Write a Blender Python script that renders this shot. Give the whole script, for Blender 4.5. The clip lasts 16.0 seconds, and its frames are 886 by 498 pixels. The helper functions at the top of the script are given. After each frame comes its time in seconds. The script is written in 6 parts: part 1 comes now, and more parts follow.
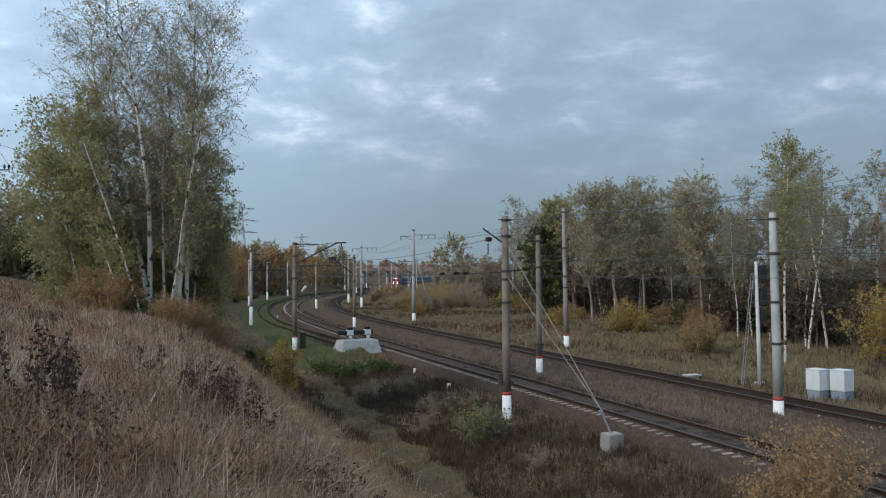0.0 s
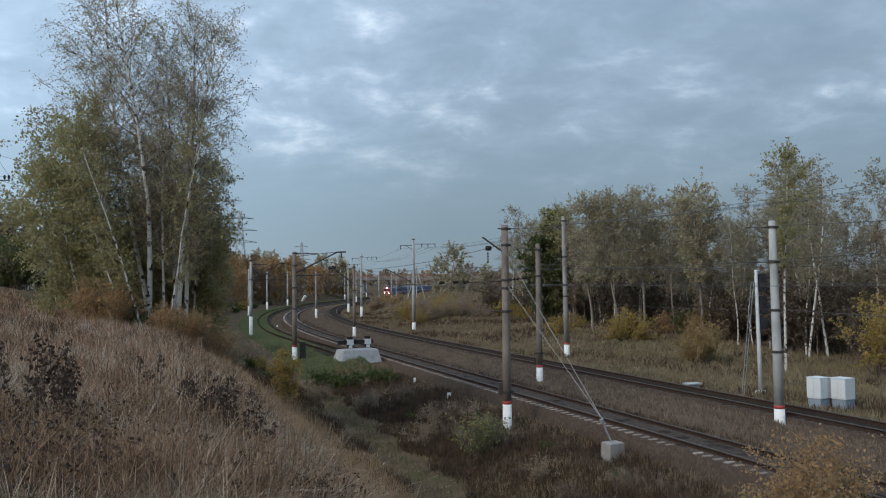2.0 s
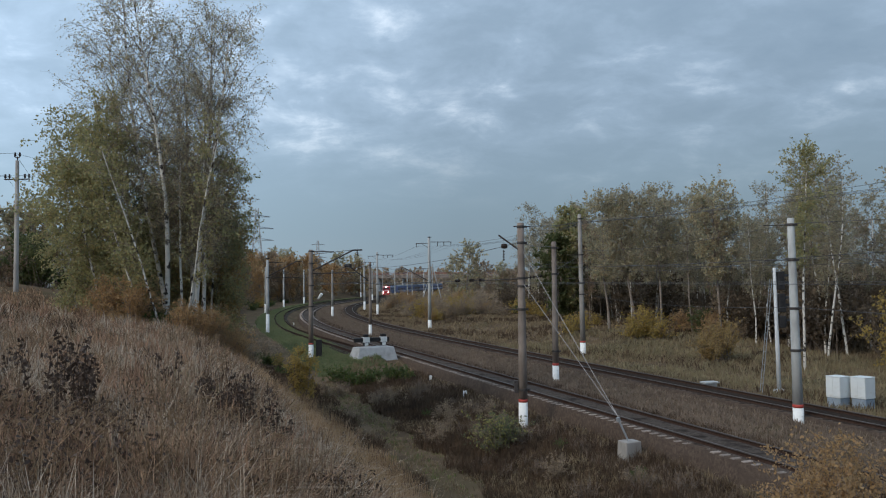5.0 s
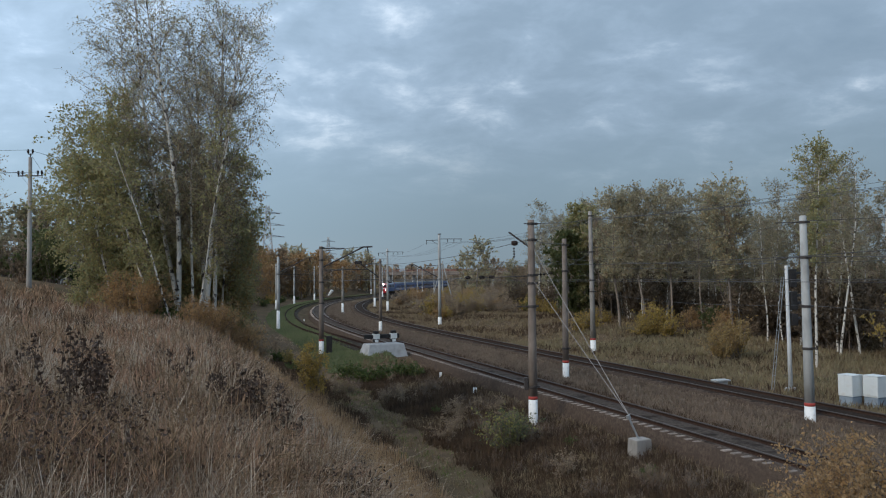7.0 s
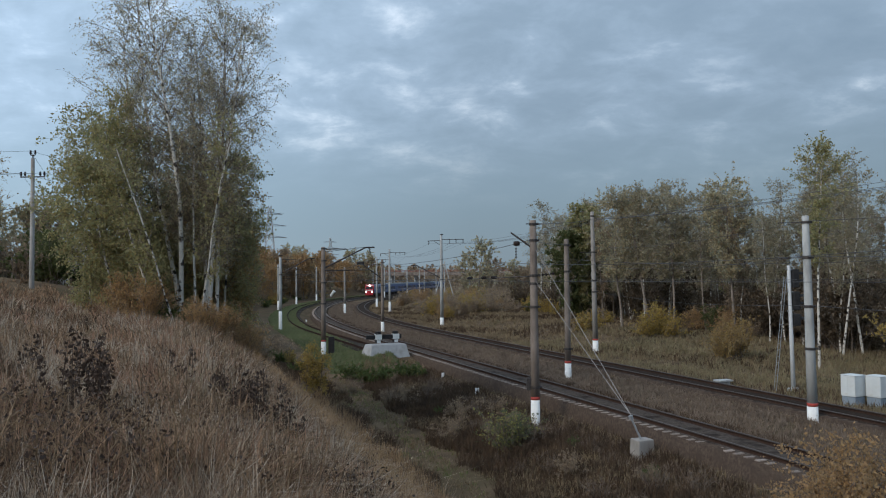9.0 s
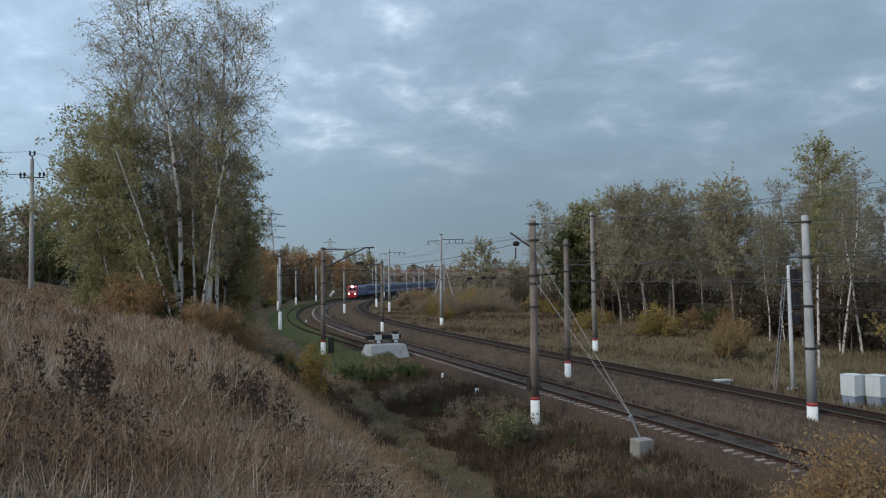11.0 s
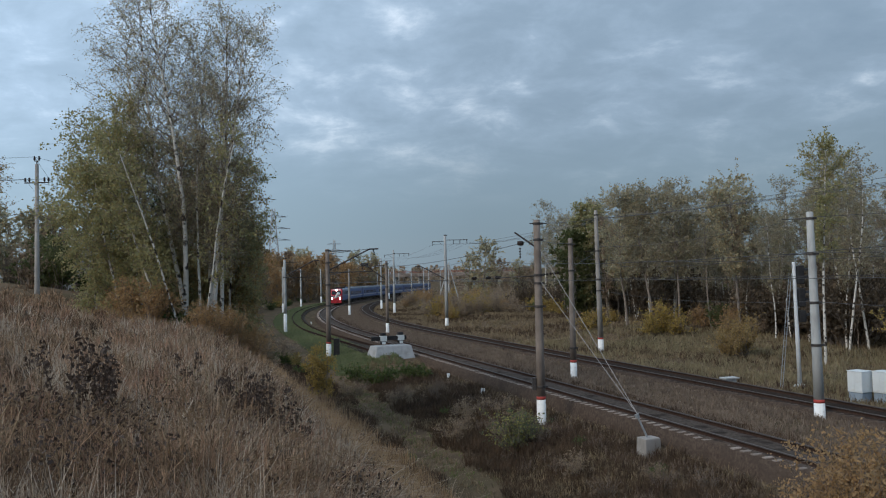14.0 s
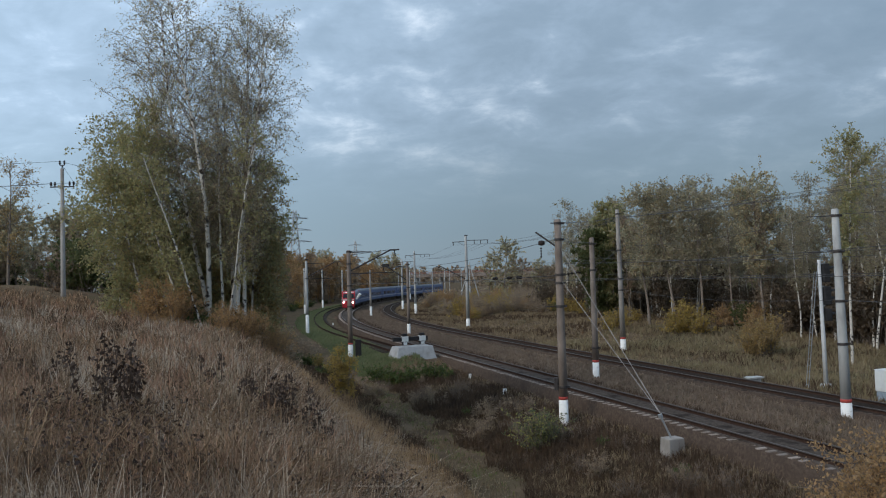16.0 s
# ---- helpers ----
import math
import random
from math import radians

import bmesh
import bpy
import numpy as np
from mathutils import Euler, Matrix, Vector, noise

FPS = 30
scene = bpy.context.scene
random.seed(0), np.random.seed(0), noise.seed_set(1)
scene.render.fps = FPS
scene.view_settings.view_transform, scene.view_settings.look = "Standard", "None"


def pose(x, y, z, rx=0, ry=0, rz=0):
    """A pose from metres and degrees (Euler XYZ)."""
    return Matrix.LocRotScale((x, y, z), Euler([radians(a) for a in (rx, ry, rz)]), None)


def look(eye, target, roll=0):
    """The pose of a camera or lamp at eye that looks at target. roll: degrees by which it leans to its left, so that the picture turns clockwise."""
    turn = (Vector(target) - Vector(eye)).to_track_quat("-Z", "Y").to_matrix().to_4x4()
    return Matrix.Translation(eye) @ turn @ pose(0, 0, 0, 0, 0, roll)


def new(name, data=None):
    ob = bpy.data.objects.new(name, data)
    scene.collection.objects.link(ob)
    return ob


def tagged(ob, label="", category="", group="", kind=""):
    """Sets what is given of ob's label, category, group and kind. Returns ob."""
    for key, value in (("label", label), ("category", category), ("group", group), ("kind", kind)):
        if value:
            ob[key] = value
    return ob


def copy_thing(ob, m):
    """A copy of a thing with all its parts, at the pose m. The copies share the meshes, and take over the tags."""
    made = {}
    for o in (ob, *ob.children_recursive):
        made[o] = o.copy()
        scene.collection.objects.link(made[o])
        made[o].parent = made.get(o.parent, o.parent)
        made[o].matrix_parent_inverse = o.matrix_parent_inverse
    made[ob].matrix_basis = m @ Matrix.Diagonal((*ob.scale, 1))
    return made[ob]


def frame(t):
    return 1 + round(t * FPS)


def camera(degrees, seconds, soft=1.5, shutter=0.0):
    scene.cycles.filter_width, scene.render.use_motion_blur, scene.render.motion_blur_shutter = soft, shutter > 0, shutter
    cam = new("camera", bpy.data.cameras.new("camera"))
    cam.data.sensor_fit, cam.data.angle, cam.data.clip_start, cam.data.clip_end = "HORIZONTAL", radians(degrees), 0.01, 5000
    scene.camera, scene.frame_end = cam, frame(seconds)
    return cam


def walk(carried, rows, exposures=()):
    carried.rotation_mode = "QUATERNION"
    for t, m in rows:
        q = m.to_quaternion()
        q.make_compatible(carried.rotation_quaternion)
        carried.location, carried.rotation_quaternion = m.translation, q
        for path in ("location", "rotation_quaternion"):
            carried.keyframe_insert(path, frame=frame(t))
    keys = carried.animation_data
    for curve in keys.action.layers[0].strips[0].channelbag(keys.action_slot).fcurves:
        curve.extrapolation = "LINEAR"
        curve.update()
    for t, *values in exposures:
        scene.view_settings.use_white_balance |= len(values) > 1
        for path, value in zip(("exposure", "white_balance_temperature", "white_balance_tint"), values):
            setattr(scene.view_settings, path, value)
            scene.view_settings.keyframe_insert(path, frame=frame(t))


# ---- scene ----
# ---------- camera: held by hand on a hillside, turning slowly ----------
cam = camera(58.49, 16.0, soft=1.12)
EYE = (0.0, 0.0, 6.3)
TURNS = [
    (0.0, 91.759, 0.45, 0.014), (0.5, 92.005, 0.448, 0.011), (1.0, 92.309, 0.389, 0.011), (1.5, 92.416, 0.502, 0.013),
    (2.0, 92.415, 0.626, 0.008), (2.5, 92.432, 0.793, 0.212), (3.0, 92.435, 0.817, 0.348), (3.5, 92.443, 0.785, 0.454),
    (4.0, 92.429, 0.722, 0.622), (6.5, 92.062, 0.486, 1.823), (7.0, 92.06, 0.465, 1.884), (7.5, 92.058, 0.482, 1.974),
    (8.0, 92.064, 0.489, 2.008), (8.5, 92.085, 0.482, 2.011), (9.0, 92.097, 0.527, 2.034), (11.5, 92.117, 0.633, 2.0),
    (12.0, 92.134, 0.706, 2.008), (12.5, 92.138, 0.84, 2.007), (13.0, 92.15, 1.02, 2.03), (13.5, 92.15, 1.139, 2.123),
    (14.0, 92.149, 1.217, 2.346), (14.5, 92.167, 1.277, 2.483), (15.0, 92.166, 1.318, 2.705), (15.5, 92.183, 1.475, 3.305),
    (16.0, 92.215, 1.573, 3.863)]
walk(cam, [(t, pose(*EYE, rx, ry, rz)) for t, rx, ry, rz in TURNS], [(0.0, 0.24), (0.5, 0.14), (4.0, 0.11), (7.0, 0.07), (16.0, 0.03)])

# ---------- sky and sun: overcast evening ----------
SUN_DIR = (-0.62, -0.52, 0.58)


def build_world():
    w = bpy.data.worlds.new("world")
    scene.world = w
    w.use_nodes = True
    nt = w.node_tree
    N, L = nt.nodes, nt.links
    N.clear()
    out = N.new("ShaderNodeOutputWorld")
    bg = N.new("ShaderNodeBackground")
    bg.inputs["Strength"].default_value = 1.0
    tc = N.new("ShaderNodeTexCoord")
    sky = N.new("ShaderNodeTexSky")
    sky.sky_type, sky.sun_disc = "NISHITA", False
    sky.sun_elevation, sky.sun_rotation = radians(12), radians(-120)
    skydim = N.new("ShaderNodeMix")
    skydim.data_type, skydim.blend_type = "RGBA", "MULTIPLY"
    skydim.inputs["Factor"].default_value = 1
    L.new(sky.outputs[0], skydim.inputs["A"])
    skydim.inputs["B"].default_value = (0.07, 0.07, 0.07, 1)
    sep = N.new("ShaderNodeSeparateXYZ")
    L.new(tc.outputs["Generated"], sep.inputs[0])

    def math(op, a, b=None):
        n = N.new("ShaderNodeMath")
        n.operation = op
        for k, v in enumerate((a, b)):
            if v is None:
                continue
            if isinstance(v, (int, float)):
                n.inputs[k].default_value = v
            else:
                L.new(v, n.inputs[k])
        return n.outputs[0]

    def ramp(fac, stops, mode="LINEAR"):
        r = N.new("ShaderNodeValToRGB")
        r.color_ramp.interpolation = mode
        el = r.color_ramp.elements
        while len(el) < len(stops):
            el.new(0.5)
        for e, (p, c) in zip(el, stops):
            e.position, e.color = p, (*c, 1)
        L.new(fac, r.inputs[0])
        return r.outputs[0]

    # cloud sheet: directions thrown onto a flat layer overhead
    zc = math("ADD", math("MAXIMUM", sep.outputs["Z"], 0.0), 0.32)
    comb = N.new("ShaderNodeCombineXYZ")
    L.new(math("DIVIDE", sep.outputs["X"], zc), comb.inputs[0])
    L.new(math("DIVIDE", sep.outputs["Y"], zc), comb.inputs[1])
    comb.inputs[2].default_value = 3.7

    def cloud(scale, detail, rough, dist, off):
        mp = N.new("ShaderNodeMapping")
        mp.inputs["Location"].default_value = off
        mp.inputs["Scale"].default_value = (1.0, 1.15, 1.0)
        L.new(comb.outputs[0], mp.inputs[0])
        n = N.new("ShaderNodeTexNoise")
        n.inputs["Scale"].default_value, n.inputs["Detail"].default_value = scale, detail
        n.inputs["Roughness"].default_value, n.inputs["Distortion"].default_value = rough, dist
        L.new(mp.outputs[0], n.inputs["Vector"])
        return n.outputs["Fac"]

    big = cloud(1.5, 6, 0.55, 0.35, (3.1, 0.4, 0))
    fine = cloud(5.4, 8, 0.6, 0.25, (7.7, 1.2, 0))
    mixed = math("ADD", math("MULTIPLY", big, 0.62), math("MULTIPLY", fine, 0.38))
    cover = ramp(mixed, [(0.40, (0.215, 0.30, 0.40)), (0.49, (0.245, 0.335, 0.44)), (0.55, (0.29, 0.39, 0.51)), (0.59, (0.38, 0.485, 0.61)), (0.63, (0.56, 0.66, 0.78))])
    low = ramp(sep.outputs["Z"], [(0.0, (1, 1, 1)), (0.08, (1, 1, 1)), (0.23, (0, 0, 0))], "EASE")
    haze = ramp(sep.outputs["Z"], [(0.0, (0.235, 0.32, 0.395)), (0.06, (0.215, 0.305, 0.39)), (0.2, (0.235, 0.33, 0.425))])
    m1 = N.new("ShaderNodeMix")
    m1.data_type = "RGBA"
    L.new(low, m1.inputs["Factor"])
    L.new(cover, m1.inputs["A"])
    L.new(haze, m1.inputs["B"])
    m2 = N.new("ShaderNodeMix")
    m2.data_type = "RGBA"
    m2.inputs["Factor"].default_value = 0.12
    L.new(m1.outputs["Result"], m2.inputs["A"])
    L.new(skydim.outputs["Result"], m2.inputs["B"])
    # brighter overhead and towards the veiled sun
    lift = math("ADD", math("MULTIPLY", math("MAXIMUM", sep.outputs["Z"], 0.0), 1.1), math("ADD", math("MULTIPLY", sep.outputs["X"], -0.2), math("MULTIPLY", math("MAXIMUM", math("MULTIPLY", sep.outputs["X"], -1.0), 0.0), 1.0)))
    L.new(m2.outputs["Result"], bg.inputs["Color"])
    L.new(math("MAXIMUM", math("ADD", lift, 0.93), 0.6), bg.inputs["Strength"])
    L.new(bg.outputs[0], out.inputs[0])


build_world()
sun = new("sun", bpy.data.lights.new("sun", "SUN"))
sun.data.energy, sun.data.angle, sun.data.color = 1.5, radians(25), (1.0, 0.90, 0.76)
sun.matrix_world = look((SUN_DIR[0] * 60, SUN_DIR[1] * 60, SUN_DIR[2] * 60), (0, 0, 0))


# ---------- materials ----------
def material(name, base, base2=None, rough=0.8, scale=4.0, metal=0.0, bump=0.0, bump_scale=30.0, island=None, blend=0.3, obj_random=0.0,
             spots=None, translucent=0.0, emission=None, coords="Object", stretch=(1, 1, 1), edge=(0.35, 0.66)):
    m = bpy.data.materials.new(name)
    m.use_nodes = True
    nt = m.node_tree
    N, L = nt.nodes, nt.links
    b = N["Principled BSDF"]
    b.inputs["Roughness"].default_value, b.inputs["Metallic"].default_value = rough, metal
    b.inputs["Base Color"].default_value = (*base, 1)
    if "Specular IOR Level" in b.inputs:
        b.inputs["Specular IOR Level"].default_value = 0.2
    tc = N.new("ShaderNodeTexCoord")
    mp = N.new("ShaderNodeMapping")
    mp.inputs["Scale"].default_value = stretch
    L.new(tc.outputs[coords], mp.inputs[0])
    vec = mp.outputs[0]
    col = None
    if island:
        g = N.new("ShaderNodeNewGeometry")
        r = N.new("ShaderNodeValToRGB")
        el = r.color_ramp.elements
        while len(el) < len(island):
            el.new(0.5)
        for k, (e, c) in enumerate(zip(el, island)):
            e.position, e.color = k / max(1, len(island) - 1), (*c, 1)
        L.new(g.outputs["Random Per Island"], r.inputs[0])
        col = r.outputs[0]
    if base2:
        a = N.new("ShaderNodeTexNoise")
        a.inputs["Scale"].default_value, a.inputs["Detail"].default_value, a.inputs["Roughness"].default_value = scale, 8, 0.62
        L.new(vec, a.inputs["Vector"])
        r = N.new("ShaderNodeValToRGB")
        r.color_ramp.elements[0].position, r.color_ramp.elements[1].position = edge
        r.color_ramp.elements[0].color, r.color_ramp.elements[1].color = (*base, 1), (*base2, 1)
        L.new(a.outputs["Fac"], r.inputs[0])
        if col is None:
            col = r.outputs[0]
        else:
            mx = N.new("ShaderNodeMix")
            mx.data_type = "RGBA"
            mx.inputs["Factor"].default_value = blend
            L.new(col, mx.inputs["A"])
            L.new(r.outputs[0], mx.inputs["B"])
            col = mx.outputs["Result"]
    if spots:
        c2, sc, lo, hi = spots
        a = N.new("ShaderNodeTexNoise")
        a.inputs["Scale"].default_value, a.inputs["Detail"].default_value = sc, 5
        L.new(vec, a.inputs["Vector"])
        r = N.new("ShaderNodeMapRange")
        r.inputs["From Min"].default_value, r.inputs["From Max"].default_value = lo, hi
        L.new(a.outputs["Fac"], r.inputs["Value"])
        mx = N.new("ShaderNodeMix")
        mx.data_type = "RGBA"
        L.new(r.outputs[0], mx.inputs["Factor"])
        if col is None:
            mx.inputs["A"].default_value = (*base, 1)
        else:
            L.new(col, mx.inputs["A"])
        mx.inputs["B"].default_value = (*c2, 1)
        col = mx.outputs["Result"]
    if obj_random:
        oi = N.new("ShaderNodeObjectInfo")
        mr = N.new("ShaderNodeMapRange")
        mr.inputs["To Min"].default_value, mr.inputs["To Max"].default_value = 1 - obj_random, 1 + obj_random
        L.new(oi.outputs["Random"], mr.inputs["Value"])
        hs = N.new("ShaderNodeHueSaturation")
        L.new(mr.outputs[0], hs.inputs["Value"])
        if col is None:
            hs.inputs["Color"].default_value = (*base, 1)
        else:
            L.new(col, hs.inputs["Color"])
        col = hs.outputs[0]
    if col is not None:
        L.new(col, b.inputs["Base Color"])
    if bump:
        a = N.new("ShaderNodeTexNoise")
        a.inputs["Scale"].default_value, a.inputs["Detail"].default_value = bump_scale, 6
        L.new(vec, a.inputs["Vector"])
        bp = N.new("ShaderNodeBump")
        bp.inputs["Strength"].default_value, bp.inputs["Distance"].default_value = bump, 0.05
        L.new(a.outputs["Fac"], bp.inputs["Height"])
        L.new(bp.outputs[0], b.inputs["Normal"])
    if emission:
        b.inputs["Emission Color"].default_value = (*emission[0], 1)
        b.inputs["Emission Strength"].default_value = emission[1]
    if translucent:
        t = N.new("ShaderNodeBsdfTranslucent")
        if col is not None:
            L.new(col, t.inputs["Color"])
        else:
            t.inputs["Color"].default_value = (*base, 1)
        ms = N.new("ShaderNodeMixShader")
        ms.inputs[0].default_value = translucent
        L.new(b.outputs[0], ms.inputs[1])
        L.new(t.outputs[0], ms.inputs[2])
        L.new(ms.outputs[0], N["Material Output"].inputs[0])
    return m


M_SOIL = material("soil_and_litter", (0.075, 0.054, 0.037), (0.15, 0.108, 0.07), 0.95, 0.5, bump=0.8, bump_scale=6,
                  spots=((0.09, 0.072, 0.042), 0.12, 0.52, 0.62))
M_BALLAST = material("ballast_gravel", (0.062, 0.045, 0.036), (0.115, 0.086, 0.068), 0.95, 9.0, bump=1.0, bump_scale=22,
                     spots=((0.07, 0.052, 0.042), 1.6, 0.5, 0.72))
M_BALLAST_DARK = material("oily_ballast", (0.024, 0.018, 0.015), (0.058, 0.044, 0.036), 0.95, 6.0, bump=1.0, bump_scale=22)
M_BALLAST_MID = material("grimy_ballast", (0.055, 0.044, 0.038), (0.115, 0.094, 0.082), 0.95, 5.0, bump=1.0, bump_scale=22,
                         spots=((0.035, 0.028, 0.024), 1.1, 0.52, 0.66))
M_RAIL = material("rusty_rail_steel", (0.035, 0.022, 0.018), (0.065, 0.04, 0.031), 0.8, 8.0, metal=0.2)
M_RAILTOP = material("worn_rail_head", (0.075, 0.062, 0.056), (0.13, 0.11, 0.10), 0.5, 6.0, metal=0.5)
M_SLEEPER = material("concrete_sleeper", (0.25, 0.205, 0.18), (0.35, 0.295, 0.26), 0.9, 6.0, bump=0.3, obj_random=0.22,
                     spots=((0.13, 0.105, 0.09), 3.0, 0.52, 0.7))
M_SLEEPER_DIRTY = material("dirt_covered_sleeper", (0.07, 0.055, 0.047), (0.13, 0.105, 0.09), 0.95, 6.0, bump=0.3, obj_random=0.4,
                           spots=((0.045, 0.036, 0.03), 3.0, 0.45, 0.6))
M_TIMBER = material("tarred_timber_sleeper", (0.05, 0.042, 0.035), (0.10, 0.085, 0.07), 0.9, 5.0, bump=0.4, obj_random=0.2)
M_CONC = material("weathered_concrete", (0.25, 0.235, 0.22), (0.36, 0.34, 0.32), 0.88, 2.5, bump=0.25, bump_scale=40,
                  spots=((0.19, 0.165, 0.15), 1.2, 0.5, 0.7), stretch=(1, 1, 0.35))
M_CONC_BROWN = material("brownish_concrete", (0.19, 0.155, 0.135), (0.29, 0.245, 0.215), 0.88, 2.5, bump=0.25, bump_scale=40,
                        spots=((0.13, 0.105, 0.09), 1.2, 0.5, 0.7), stretch=(1, 1, 0.35))
M_CONC_PALE = material("pale_concrete", (0.36, 0.37, 0.37), (0.46, 0.47, 0.47), 0.88, 2.5, bump=0.2, bump_scale=40,
                       spots=((0.28, 0.28, 0.28), 1.4, 0.52, 0.7), stretch=(1, 1, 0.35))
M_WHITE = material("whitewash", (0.72, 0.73, 0.73), (0.85, 0.85, 0.84), 0.8, 4.0, spots=((0.42, 0.40, 0.37), 5.0, 0.60, 0.72))
M_WHITE_PAINT = material("white_sheet_paint", (0.62, 0.65, 0.66), (0.70, 0.73, 0.735), 0.5, 1.5, spots=((0.58, 0.58, 0.56), 3.0, 0.58, 0.75))
M_RED = material("faded_red_paint", (0.36, 0.05, 0.045), (0.45, 0.09, 0.07), 0.7, 6.0)
M_BLACK = material("black_paint", (0.018, 0.018, 0.02), (0.035, 0.034, 0.036), 0.6, 5.0)
M_STEEL = material("dark_steel", (0.055, 0.05, 0.052), (0.10, 0.088, 0.082), 0.6, 9.0, metal=0.4)
M_GALV = material("galvanised_steel", (0.30, 0.32, 0.34), (0.42, 0.44, 0.46), 0.5, 8.0, metal=0.5)
M_WIRE = material("oxidised_wire", (0.10, 0.10, 0.105), None, 0.6, metal=0.3)
M_STAY = material("grey_stay_wire", (0.24, 0.23, 0.23), None, 0.6, metal=0.3)
M_INSUL = material("brown_porcelain", (0.035, 0.025, 0.022), None, 0.3)
M_BARK = material("birch_bark", (0.50, 0.47, 0.43), (0.66, 0.63, 0.58), 0.85, 3.0, bump=0.3,
                  spots=((0.05, 0.042, 0.038), 3.2, 0.53, 0.60), stretch=(1, 1, 1.0))
M_BARK_GREY = material("grey_bark", (0.16, 0.13, 0.11), (0.27, 0.23, 0.195), 0.9, 5.0, bump=0.6)
M_STEM = material("withered_stem", (0.15, 0.10, 0.062), (0.26, 0.18, 0.11), 0.9, 4.0)
M_TWIG = material("dark_twig", (0.16, 0.13, 0.112), (0.24, 0.195, 0.165), 0.9, 4.0)

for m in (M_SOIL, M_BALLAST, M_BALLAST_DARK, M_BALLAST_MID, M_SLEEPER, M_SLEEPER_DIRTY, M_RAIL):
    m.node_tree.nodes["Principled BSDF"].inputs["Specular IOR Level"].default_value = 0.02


def leaf_mat(name, cols, tr=0.5):
    return material(name, cols[0], None, 0.6, island=cols, translucent=tr)


LEAF_GREY = leaf_mat("sparse_grey_green_leaf", [(0.35, 0.36, 0.25), (0.45, 0.41, 0.27), (0.52, 0.42, 0.24), (0.38, 0.30, 0.21), (0.31, 0.33, 0.24)])
LEAF_WOOD = leaf_mat("faded_wood_leaf", [(0.31, 0.30, 0.22), (0.41, 0.37, 0.25), (0.29, 0.24, 0.19), (0.42, 0.35, 0.20), (0.25, 0.25, 0.19)])
LEAF_OLIVE = leaf_mat("olive_leaf", [(0.27, 0.28, 0.15), (0.36, 0.34, 0.17), (0.45, 0.38, 0.17), (0.29, 0.30, 0.16), (0.39, 0.30, 0.16)])
LEAF_GREEN = leaf_mat("green_leaf", [(0.05, 0.085, 0.03), (0.10, 0.145, 0.045), (0.075, 0.105, 0.04), (0.23, 0.22, 0.075)])
LEAF_SALLOW = leaf_mat("sallow_leaf", [(0.12, 0.15, 0.085), (0.18, 0.20, 0.11), (0.13, 0.15, 0.09), (0.46, 0.42, 0.13), (0.22, 0.21, 0.12)])
LEAF_DARK = leaf_mat("dark_green_leaf", [(0.08, 0.105, 0.045), (0.115, 0.135, 0.055), (0.16, 0.155, 0.065), (0.09, 0.11, 0.05)])
LEAF_YELLOW = leaf_mat("yellow_leaf", [(0.437, 0.304, 0.086), (0.328, 0.248, 0.086), (0.546, 0.372, 0.104), (0.240, 0.203, 0.086)])
LEAF_ORANGE = leaf_mat("orange_leaf", [(0.462, 0.280, 0.131), (0.357, 0.237, 0.131), (0.546, 0.355, 0.171), (0.304, 0.215, 0.131)])
LEAF_BROWN = leaf_mat("brown_leaf", [(0.30, 0.21, 0.10), (0.38, 0.26, 0.115), (0.44, 0.31, 0.13), (0.26, 0.20, 0.105)])
LEAF_DOCK = leaf_mat("withered_dock_leaf", [(0.042, 0.029, 0.023), (0.065, 0.045, 0.035), (0.095, 0.065, 0.05), (0.05, 0.034, 0.028)], 0.1)
LEAF_WEED = leaf_mat("withered_weed_leaf", [(0.15, 0.10, 0.065), (0.22, 0.15, 0.095), (0.10, 0.068, 0.046), (0.28, 0.20, 0.13)], 0.2)
LEAF_UNDER = leaf_mat("undergrowth_leaf", [(0.10, 0.075, 0.055), (0.14, 0.105, 0.07), (0.075, 0.06, 0.045), (0.17, 0.12, 0.075)], 0.3)
LEAF_RUST = leaf_mat("russet_scrub", [(0.280, 0.217, 0.161), (0.364, 0.273, 0.196), (0.420, 0.322, 0.210), (0.224, 0.182, 0.147)])


def grass_mat(name, cols, base, base2, scale, blend=0.3, edge=(0.35, 0.66)):
    return material(name, base, base2, 0.85, scale, island=cols, translucent=0.25, blend=blend, edge=edge)


GRASS_DRY = grass_mat("dry_brown_grass", [(0.115, 0.069, 0.041), (0.281, 0.176, 0.101), (0.487, 0.323, 0.197), (0.167, 0.100, 0.062), (0.359, 0.223, 0.130), (0.640, 0.459, 0.304)],
                      (0.038, 0.023, 0.016), (0.555, 0.363, 0.235), 2.8, 0.68, (0.44, 0.60))
GRASS_TAN = grass_mat("tan_reed_grass", [(0.482, 0.319, 0.185), (0.336, 0.213, 0.123), (0.616, 0.431, 0.263), (0.224, 0.143, 0.086)],
                      (0.18, 0.108, 0.056), (0.58, 0.38, 0.20), 1.6, 0.4)
GRASS_STRAW = grass_mat("pale_straw", [(0.524, 0.403, 0.281), (0.399, 0.298, 0.199), (0.272, 0.192, 0.127), (0.629, 0.499, 0.363)],
                        (0.105, 0.072, 0.050), (0.629, 0.490, 0.354), 2.2, 0.5, (0.42, 0.62))
GRASS_GREEN = grass_mat("green_grass", [(0.11, 0.145, 0.05), (0.155, 0.19, 0.065), (0.20, 0.20, 0.085), (0.23, 0.195, 0.105)],
                        (0.10, 0.13, 0.045), (0.18, 0.19, 0.07), 0.3)
